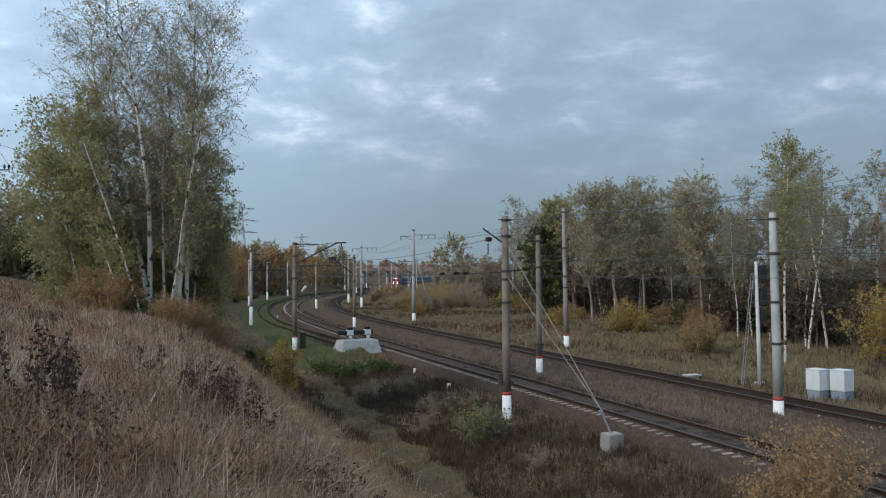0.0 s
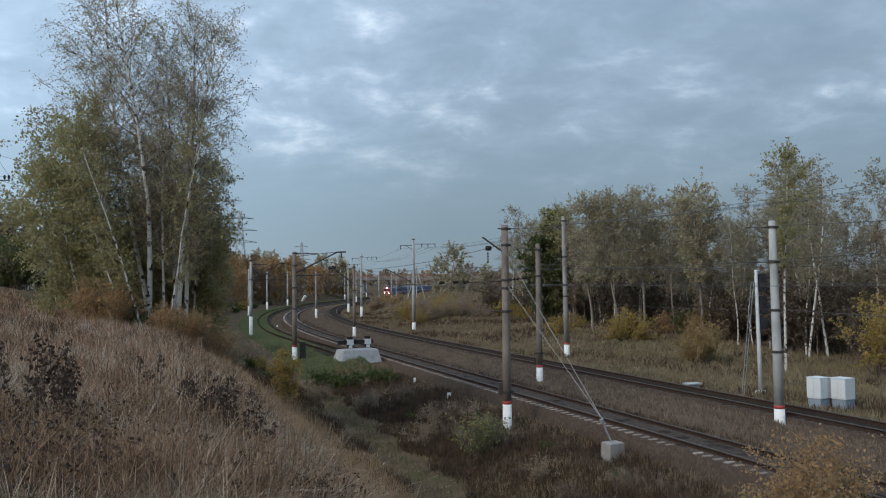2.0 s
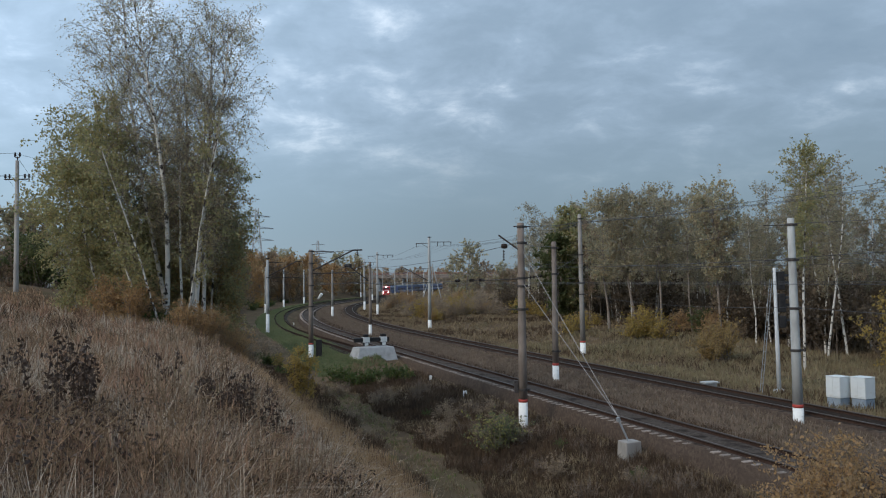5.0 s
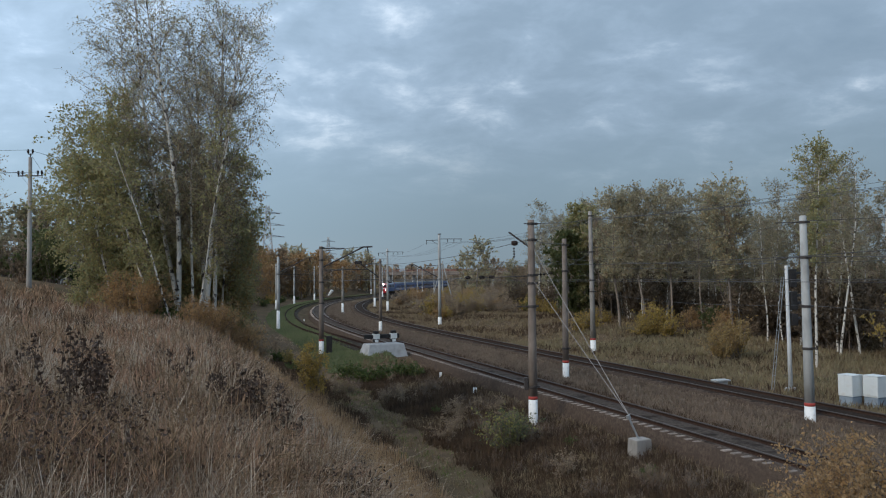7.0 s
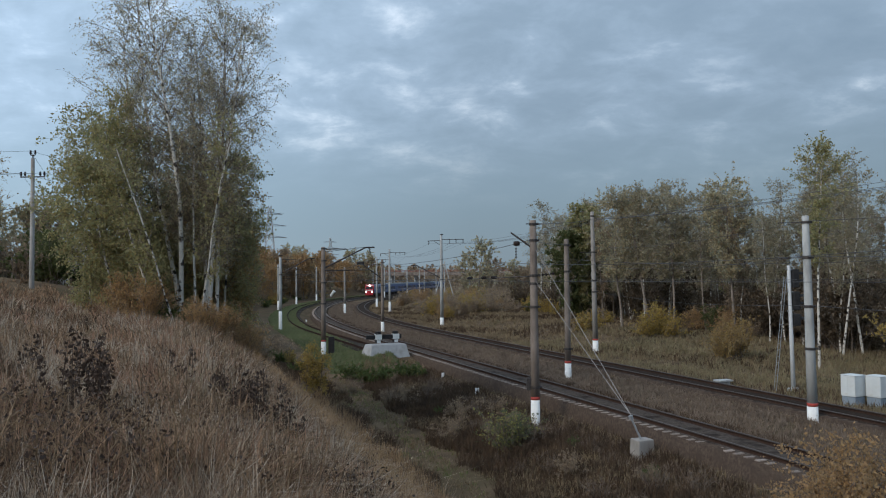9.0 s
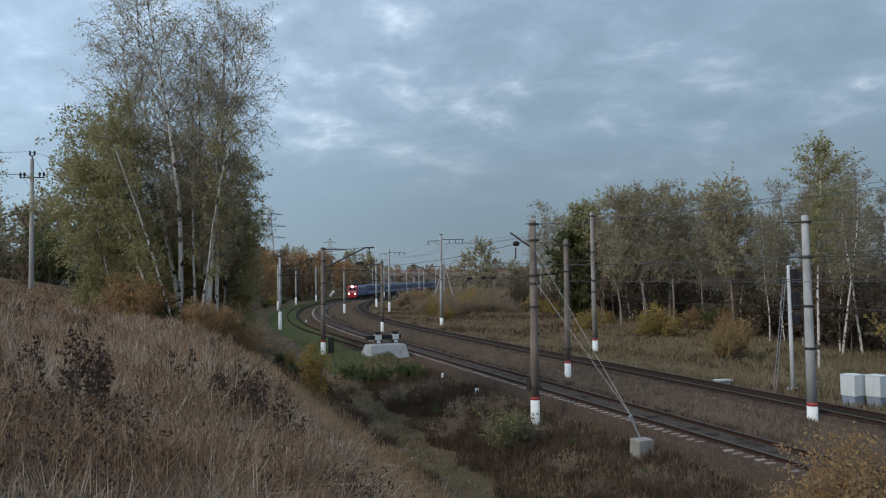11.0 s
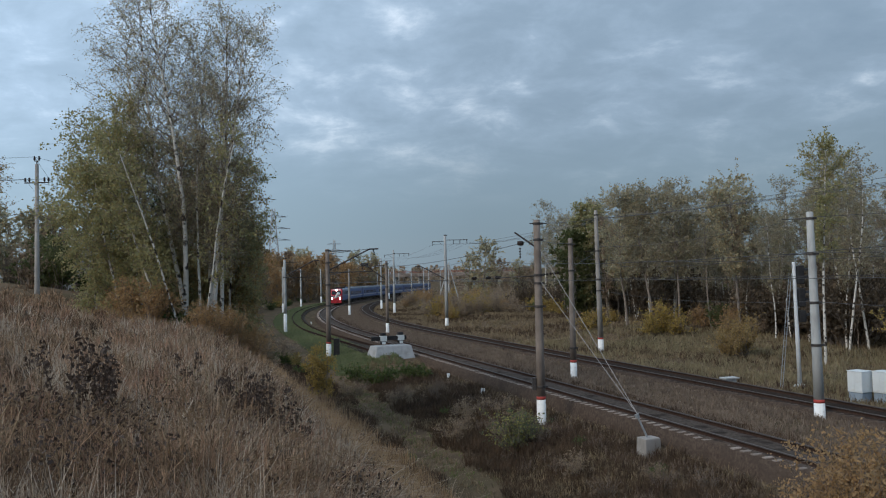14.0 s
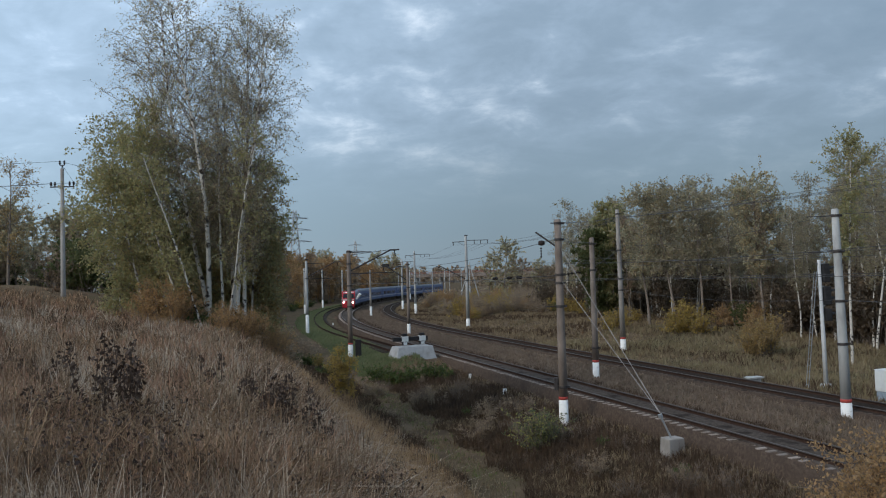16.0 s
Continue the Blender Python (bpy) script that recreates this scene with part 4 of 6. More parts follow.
    for k, (x, y, h, st) in enumerate(((-4.95, 9.7, 1.25, 5), (-4.75, 9.8, 1.4, 6), (-5.05, 10.0, 1.1, 5), (-4.65, 9.5, 1.0, 5), (-5.0, 13.6, 0.8, 4), (-4.3, 12.9, 0.75, 4), (-4.0, 12.4, 0.7, 5), (-3.6, 12.2, 0.85, 5),
                                       (-3.3, 11.9, 0.95, 6), (-3.05, 11.5, 0.85, 6), (-2.85, 11.6, 0.7, 6), (-2.6, 11.6, 0.6, 5), (-3.45, 11.4, 0.6, 5), (-7.1, 12.6, 0.9, 4), (-6.6, 13.4, 0.8, 3), (-3.1, 11.0, 0.5, 5), (-5.3, 9.0, 0.7, 5))):
        dock(500 + k, x, y, h, st)
    # wood's edge
    for x, y, sc in ((16.6, 76.5, 1.0), (17.8, 77.5, 1.3), (19.0, 76.0, 1.1), (11.6, 84.0, 1.0), (13.0, 85.0, 1.1), (18.4, 78.5, 1.5)):
        shrub(yellow, x, y, sc)
    for x, y, sc in ((20.2, 62.5, 0.8), (21.0, 63.5, 0.95), (19.4, 63.0, 0.6)):
        shrub(thicket, x, y, sc)
    shrub(gold, 30.0, 54, 0.9)
    shrub(gold, 32.0, 55.5, 0.95)
    for k in range(16):
        p = at(rng.uniform(-5, 60), 28 + rng.uniform(0, 5))
        shrub(rng.choice((yellow, yellow, rust, rust, dark, orange)), p.x, p.y, rng.uniform(0.7, 1.25))
    # scrub beyond the far track along the curve
    for k in range(110):
        s = rng.uniform(48, 260)
        p = at(s, 17.5 + abs(rng.gauss(0, 1)) * (9 + s * 0.06))
        shrub(rng.choice((yellow, yellow, rust, rust, rust, rust, orange)), p.x, p.y, rng.uniform(0.7, 1.6))
    for k in range(34):
        y = rng.uniform(125, 195)
        shrub(rng.choice((rust, rust, rust, yellow)), rng.uniform(-0.01, 0.11) * y, y, rng.uniform(1.0, 1.8))
    for k in range(16):
        p = at(rng.uniform(-10, 24), -11.0 - rng.uniform(0, 4))
        shrub(rng.choice((rust, rust, green, yellow)), p.x, p.y, rng.uniform(0.4, 0.8))
    # left of the siding
    for k in range(60):
        s = rng.uniform(12, 200)
        p = at(s, -13.0 - abs(rng.gauss(0, 1)) * 6)
        shrub(rng.choice((green, green, green, yellow, rust)), p.x, p.y, rng.uniform(0.6, 1.2))
    # hedge behind the pole on the hill
    for k in range(26):
        shrub(rng.choice((dark, dark, green, rust)), rng.uniform(-56, -20), rng.uniform(57, 64), rng.uniform(0.9, 1.5))
    # middle-distance trees
    kinds = [(birch(300, 9.0, 0.14, 0.1, 34, 7, 12, 3.0, (0, 0), 0.1), LEAF_ORANGE, "orange autumn tree"), (birch(301, 10, 0.15, 0.1, 34, 7, 12, 3.2, (0, 0), 0.1), LEAF_GREY, "faded olive-grey tree"),
             (birch(302, 9, 0.15, 0.1, 34, 7, 12, 3.2, (0, 0), 0.1), LEAF_RUST, "brownish autumn tree")]
    made = {}
    places = []
    for k in range(46):
        s = rng.uniform(25, 330)
        p = at(s, -15 - abs(rng.gauss(0, 1)) * 14)
        places.append((p.x, p.y, rng.choice((0, 0, 1, 2, 2)), rng.uniform(0.75, 1.15)))
    for k in range(60):
        s = rng.uniform(110, 420)
        p = at(s, 34 + abs(rng.gauss(0, 1)) * 40)
        places.append((p.x, p.y, rng.choice((1, 2, 2)), rng.uniform(0.6, 1.0)))
    for k in range(14):
        places.append((rng.uniform(-70, -24), rng.uniform(70, 105), rng.choice((1, 1, 2)), rng.uniform(0.5, 0.8)))
    for k in range(30):
        p = at(rng.uniform(55, 190), -15.5 - rng.uniform(0, 14))
        places.append((p.x, p.y, rng.choice((0, 0, 1, 2, 2)), rng.uniform(1.0, 1.35)))
    for k in range(16):
        p = at(rng.uniform(0, 60), -17 - rng.uniform(0, 12))
        places.append((p.x, p.y, rng.choice((1, 1, 2)), rng.uniform(0.6, 0.85)))
    places += [(1.5, 190, 1, 1.4), (5.5, 205, 2, 1.1), (-2.0, 200, 1, 1.1), (11, 200, 1, 0.95), (14, 190, 2, 0.9), (-43, 330, 1, 1.6), (-50, 340, 1, 1.6)]
    for k in range(34):
        p = at(rng.uniform(165, 300), -13 - rng.uniform(0, 20))
        places.append((p.x, p.y, rng.choice((0, 0, 0, 1, 2)), rng.uniform(1.15, 1.55)))
    for k in range(26):
        x, y = rng.uniform(-34, -58), rng.uniform(60, 70)
        places.append((x, y, rng.choice((1, 1, 2)), rng.uniform(0.5, 0.7)))
    for x, y, k, sc in places:
        if y > 150 and -0.118 < x / y < -0.028:
            continue
        P, lf, lab = kinds[k]
        if k not in made:
            made[k] = planted(P, "tree", lab + " in the middle distance", "tree", x, y, 0.22, M_BARK_GREY, M_TWIG, lf, "trees along the railway")
        else:
            again(made[k], x, y, rng.uniform(0, 360), sc)
    planted(birch(350, 9.0, 0.13, 0.2, 40, 8, 5, 2.6, (0, 0), 0.1), "bare_tree", "half-bare brown tree above the hedge", "tree", -36.5, 57.0, 0.09, M_BARK_GREY, M_TWIG, LEAF_BROWN)
    # bent pale stalks in the near grass
    for k in range(22):
        r, a = rng.uniform(3.6, 10), radians(rng.uniform(-34, -4))
        x, y = r * math.sin(a), r * math.cos(a)
        bm = bmesh.new()
        z, b = gz(x, y), rng.uniform(0, 6.28)
        hh, rc = rng.uniform(0.25, 0.6), rng.uniform(0.3, 0.8)
        tube(bm, [(x, y, z - 0.05), (x + math.cos(b) * rc * 0.12, y + math.sin(b) * rc * 0.12, z + hh * 0.6), (x + math.cos(b) * rc * 0.4, y + math.sin(b) * rc * 0.4, z + hh),
                  (x + math.cos(b) * rc, y + math.sin(b) * rc, z + hh * rng.uniform(0.5, 0.95))], 0.006, 5, 0.003)
        tagged(new("bent_stalk", finish(bm, "bent_stalk", GRASS_STRAW)), "broken pale stalk leaning over the dry grass", "stalk", "broken stalks")
    # far woods: one mass of many crowns
    P = Plant(77)
    R = P.r
    C, n = [], 0
    for k in range(900):
        a = R.uniform(-0.75, 0.75)
        d = R.uniform(560, 900)
        x, y = d * math.sin(a), d * math.cos(a)
        z, h = gz(x, y), R.uniform(7, 14)
        for j in range(40):
            t = R.random()
            wv = 3.5 * math.sin(math.pi * min(1, t * 0.85 + 0.12))
            P.leaf.append(Vector((x + R.gauss(0, wv * 0.55), y + R.gauss(0, wv * 0.55), z + h * t)))
    for nm, me in P.meshes("far_woods", 2.2, M_TWIG, M_TWIG, LEAF_RUST, 1.2):
        ob = new("far_woods", me)
        tagged(ob, "distant brownish woods along the horizon", "woods", kind="stuff")


# ---------- grass ----------
def blades(name, label, x, y, h, wdt, lean, mat, seed, sink=0.05, category="grass", tuft=1, spread=0.08):
    """Blades in tufts: each tuft shares its height and fans outwards from its centre."""
    rng = np.random.default_rng(seed)
    x, y, h, wdt = (np.repeat(np.broadcast_to(v, x.shape), tuft) for v in (x, y, h, wdt))
    n = len(x)
    b = rng.uniform(0, 2 * np.pi, n)
    off = np.abs(rng.normal(0, spread, n)) * (1 if tuft > 1 else 0)
    x, y, h = x + np.cos(b) * off, y + np.sin(b) * off, h * rng.uniform(0.55, 1.15, n)
    z = ground_z(x, y) - sink
    b = b + rng.normal(0, 0.7, n)
    a = rng.uniform(0, 2 * np.pi, n)
    L = np.abs(rng.normal(0, lean, n)) * h
    ox, oy = np.cos(b) * L, np.sin(b) * L
    wx, wy = np.cos(a) * wdt / 2, np.sin(a) * wdt / 2
    V = np.zeros((n, 5, 3))
    for k, (f, g, sg, ww) in enumerate(((0, 0, -1, 1), (0, 0, 1, 1), (0.55, 0.32, -1, 0.75), (0.55, 0.32, 1, 0.75), (1, 1, 0, 0))):
        V[:, k, 0], V[:, k, 1] = x + ox * g + sg * wx * ww, y + oy * g + sg * wy * ww
        V[:, k, 2] = z + h * f * np.sqrt(np.clip(1 - (L / h * g) ** 2 * 0.6, 0.12, 1))
    i = np.arange(n) * 5
    F = np.concatenate([np.stack([i, i + 1, i + 3], 1), np.stack([i, i + 3, i + 2], 1), np.stack([i + 2, i + 3, i + 4], 1)])
    ob = new(name, mesh_arrays(name, V.reshape(-1, 3), F, mat))
    return tagged(ob, label, category, kind="stuff")


def polar(n, r0, r1, a0, a1, seed, test):
    """Points over a fan of the hillside, denser at its near end."""
    rng = np.random.default_rng(seed)
    r = r0 * (r1 / r0) ** rng.random(n)
    a = np.radians(rng.uniform(a0, a1, n))
    x, y = r * np.sin(a), r * np.cos(a)
    S, W = to_line(x, y)
    k = test(x, y, S, W, rng.random(n))
    return x[k], y[k], rng


def along(n, s0, s1, w0, w1, seed, test=None, power=1.0):
    """Points over a strip beside the railway."""
    rng = np.random.default_rng(seed)
    S, W = s0 + (s1 - s0) * rng.random(n) ** power, rng.uniform(w0, w1, n)
    th = np.interp(S, LINE[:, 0], LINE[:, 3])
    x, y = np.interp(S, LINE[:, 0], LINE[:, 1]) + W * np.cos(th), np.interp(S, LINE[:, 0], LINE[:, 2]) - W * np.sin(th)
    if test is not None:
        k = test(x, y, S, W, rng.random(n))
        x, y = x[k], y[k]
    return x, y, rng


def build_grass():
    patch = wobble
    far = lambda x, y: np.hypot(x, y)
    way = lambda S, W: W + 8.35 - 0.054 * (S + 14)
    off = lambda S, W: (way(S, W) < -1.5 - 0.4 * np.sin(S * 0.9)) | (way(S, W) > 0.8 + 0.3 * np.sin(S * 1.3))
    # hillside: clumps of different growth side by side
    clump = lambda x, y, p: wobble(x, y, 1.1, p) + 0.7 * wobble(x + 3.1 * p, y, 2.6, p * 1.7)
    near = lambda x, y: 0.003 + 0.00085 * far(x, y)
    x, y, rng = polar(24000, 2.4, 62, -42, 14, 1, lambda x, y, S, W, u: (W < -10.4) & off(S, W) & (u < 0.5 + 0.5 * clump(x, y, 0.7)))
    h = rng.uniform(0.3, 0.75, len(x)) * (1 + 0.4 * patch(x, y, 0.9, 1.0))
    blades("dry_grass", "dense dry brown grass and weeds on the hillside", x, y, h, near(x, y), 0.8, GRASS_DRY, 11, tuft=8, spread=0.12)
    x, y, rng = polar(12000, 2.4, 50, -42, 12, 2, lambda x, y, S, W, u: (W < -10.8) & (u < 0.1 + 0.9 * clump(x, y, 2.0)))
    blades("straw", "pale bleached straw stalks among the brown grass", x, y, rng.uniform(0.35, 0.8, len(x)), near(x, y), 1.0, GRASS_STRAW, 12, tuft=9, spread=0.13)
    x, y, rng = polar(11000, 2.6, 40, -42, 10, 61, lambda x, y, S, W, u: (W < -11.2) & (u < -0.1 + 1.3 * clump(x, y, 1.3)))
    blades("bleached_plumes", "bleached feathery grass plumes on the hillside", x, y, rng.uniform(0.4, 0.85, len(x)), near(x, y), 1.1, GRASS_BLEACHED, 62, tuft=13, spread=0.11)
    x, y, rng = polar(12000, 2.6, 44, -40, 12, 63, lambda x, y, S, W, u: (W < -10.8) & (u < 0.1 + 1.1 * clump(x, y, 4.3)))
    blades("bent_grass", "rosy brown bent grass on the hillside", x, y, rng.uniform(0.4, 0.8, len(x)), near(x, y), 0.7, GRASS_ROSE, 64, tuft=10, spread=0.12)
    x, y, rng = polar(12000, 2.6, 42, -42, 10, 65, lambda x, y, S, W, u: (W < -11.2) & (u < -0.15 + 1.4 * clump(x, y, 3.3)))
    blades("dark_clumps", "dark withered weed clumps in the dry grass", x, y, rng.uniform(0.35, 0.8, len(x)), near(x, y) * 1.2, 0.8, GRASS_DARK, 66, tuft=11, spread=0.12)
    x, y, rng = polar(1700, 2.8, 7.4, -38, -19, 67, lambda x, y, S, W, u: clump(x, y, 5.1) > -0.25)
    blades("dark_tangle", "dark tangled dead weeds near the hilltop", x, y, rng.uniform(0.3, 0.7, len(x)), near(x, y) * 1.3, 1.1, GRASS_DARK, 68, tuft=12, spread=0.16)
    # tangled fallen stems
    x, y, rng = polar(9000, 2.4, 34, -42, 10, 31, lambda x, y, S, W, u: W < -11.5)
    blades("tangled_stems", "tangled pale fallen stems in the dry grass", x, y, rng.uniform(0.4, 0.8, len(x)), 0.0018 + 0.0006 * far(x, y), 1.4, GRASS_STRAW, 32, tuft=5, spread=0.2)
    # round the viewpoint
    x, y, rng = polar(5000, 1.0, 16, -180, 180, 35, lambda x, y, S, W, u: (W < -10.5) & (np.abs(np.degrees(np.arctan2(x, y)) + 14) > 27))
    blades("hilltop_grass", "dry brown grass on the hilltop", x, y, rng.uniform(0.3, 0.7, len(x)), 0.006, 0.6, GRASS_DRY, 36, tuft=10, spread=0.12)
    # tan reed grass along the shoulder
    x, y, rng = polar(26000, 8, 56, -24, 16, 3, lambda x, y, S, W, u: (W < np.where(S < -6, -11.3, -10.0)) & (W > -17.0) & (u < 0.72 + 0.5 * patch(x, y, 0.4, 0.2)))
    blades("reed_grass", "upright tan reed grass on the slope's shoulder", x, y, rng.uniform(0.55, 1.0, len(x)), 0.002 + 0.0008 * far(x, y), 0.2, GRASS_TAN, 13, tuft=8, spread=0.12)
    # green tufts
    x, y, rng = polar(3000, 2.8, 30, -40, 10, 4, lambda x, y, S, W, u: (W < -10.5) & (patch(x, y, 0.8, 5.0) > 0.45))
    blades("green_tufts", "green grass tufts in the dry growth", x, y, rng.uniform(0.2, 0.45, len(x)), 0.003 + 0.0009 * far(x, y), 0.55, GRASS_GREEN, 14, tuft=10, spread=0.09)
    # ditch growth
    x, y, rng = along(26000, -62, 0, -12.5, -2.0, 5, lambda x, y, S, W, u: off(S, W) & ((S < -9) | (W < -8)) & (u < 0.55 + 0.5 * patch(x, y, 0.8, 2.2) + 0.06 * (-W - 2)))
    blades("ditch_growth", "dark brown weeds and grass in the ditch", x, y, rng.uniform(0.2, 0.6, len(x)) * (1 + 0.5 * patch(x, y, 0.5, 3)), 0.002 + 0.0009 * far(x, y), 0.6, GRASS_DARK, 15, tuft=7, spread=0.14)
    x, y, rng = along(14000, -62, -4, -11.5, -1.9, 6, lambda x, y, S, W, u: ((patch(x, y, 0.35, 4.0) > 0.15) | (W > -2.6)) & off(S, W))
    blades("ditch_grass", "tawny meadow grass in the ditch", x, y, rng.uniform(0.15, 0.42, len(x)), 0.002 + 0.0009 * far(x, y), 0.6, GRASS_MEADOW, 16, tuft=6, spread=0.12)
    # grass creeping over the ballast shoulders
    for k, (w0, w1, mt) in enumerate(((-4.0, -2.15, GRASS_GREYBROWN), (-3.6, -2.1, GRASS_DARK), (1.65, 2.6, GRASS_GREYBROWN), (6.0, 7.35, GRASS_GREYBROWN), (9.95, 11.4, GRASS_GREYBROWN), (6.6, 7.4, GRASS_MEADOW), (1.5, 2.4, GRASS_DARK))):
        x, y, rng = along(5500 if k < 2 else 3600, -60, 70, w0, w1, 40 + k, lambda x, y, S, W, u: (W > -1.7) | (S < -8), 1.3)
        blades("shoulder_grass", "short dry grass creeping over the ballast edge", x, y, rng.uniform(0.16, 0.42, len(x)), 0.002 + 0.0009 * far(x, y), 0.5, mt, 50 + k, tuft=6, spread=0.14)
    # green strip round the siding and along the trodden trail
    x, y, rng = along(26000, -5, 240, -8.6, -3.2, 7, lambda x, y, S, W, u: (np.abs(np.abs(W + 4.9 - siding_shift(S)) - 0.79) > 0.24) & (W < -3.95 + siding_shift(S)), 1.4)
    blades("green_strip", "short green grass round the disused siding", x, y, rng.uniform(0.13, 0.27, len(x)), 0.006 + 0.0009 * far(x, y), 0.5, GRASS_LUSH, 17, 0.02, tuft=4, spread=0.2)
    for k, (n, mt, h0, h1, lab) in enumerate(((5000, GRASS_GREEN, 0.06, 0.2, "trampled green grass on the trail"), (8000, GRASS_MEADOW, 0.08, 0.3, "flattened tawny grass on the trail"))):
        x, y, rng = along(n, -60, -6, -13.2, -6.2, 9 + 60 * k, lambda x, y, S, W, u: ~off(S, W) & (u < 0.6 + 0.5 * patch(x, y, 1.1, 2.0 + 2 * k) - 0.5 * (np.abs(np.abs(way(S, W) + 0.2) - 0.7) < 0.28)))
        blades("trail_grass", lab, x, y, rng.uniform(h0, h1, len(x)), 0.003 + 0.0009 * far(x, y), 0.75, mt, 19 + 60 * k, 0.02, tuft=5, spread=0.15)
    # between and beyond the tracks
    x, y, rng = along(26000, -58, 150, 1.9, 6.7, 8, lambda x, y, S, W, u: u < 0.75 + 0.4 * patch(x, y, 0.6, 1.0), 1.6)
    blades("meadow_grass", "faded autumn grass between the tracks", x, y, rng.uniform(0.12, 0.4, len(x)), 0.002 + 0.0009 * far(x, y), 0.55, GRASS_GREYBROWN, 18, tuft=6, spread=0.14)
    x, y, rng = along(42000, -50, 170, 10.5, 46, 20, lambda x, y, S, W, u: u < 0.75 + 0.5 * patch(x, y, 0.4, 1.6), 1.4)
    blades("field_grass", "faded autumn grass on the bank beyond the tracks", x, y, rng.uniform(0.2, 0.5, len(x)) * (1 + 0.4 * patch(x, y, 0.3, 1)), 0.002 + 0.0009 * far(x, y), 0.55, GRASS_MEADOW, 21, tuft=5, spread=0.16)
    x, y, rng = along(16000, -50, 8, 11.5, 33, 24, lambda x, y, S, W, u: u < 0.55 - S * 0.006 + 0.6 * patch(x, y, 0.3, 0.4))
    blades("olive_field_grass", "olive and straw-coloured grass on the strip before the wood", x, y, rng.uniform(0.25, 0.5, len(x)), 0.002 + 0.0009 * far(x, y), 0.5, GRASS_FIELD, 25, tuft=5, spread=0.16)
    x, y, rng = along(9000, -40, 110, 11, 34, 22, lambda x, y, S, W, u: patch(x, y, 0.25, 2.5) > 0.15, 1.4)
    blades("field_weeds", "brown dead weeds on the bank beyond the tracks", x, y, rng.uniform(0.3, 0.7, len(x)), 0.002 + 0.0009 * far(x, y), 0.45, GRASS_DARK, 23, tuft=5, spread=0.16)


# ---------- train ----------
V_TRAIN, S_HEAD_END = 13.38, 110.8


def vehicle_pose(s):
    a, b = at(s - 7, 0, 0.15), at(s + 7, 0, 0.15)
    d = a - b
    return Matrix.Translation((a + b) / 2) @ Matrix.Rotation(math.atan2(d.y, d.x) + math.pi / 2, 4, "Z")


TRAIN = []


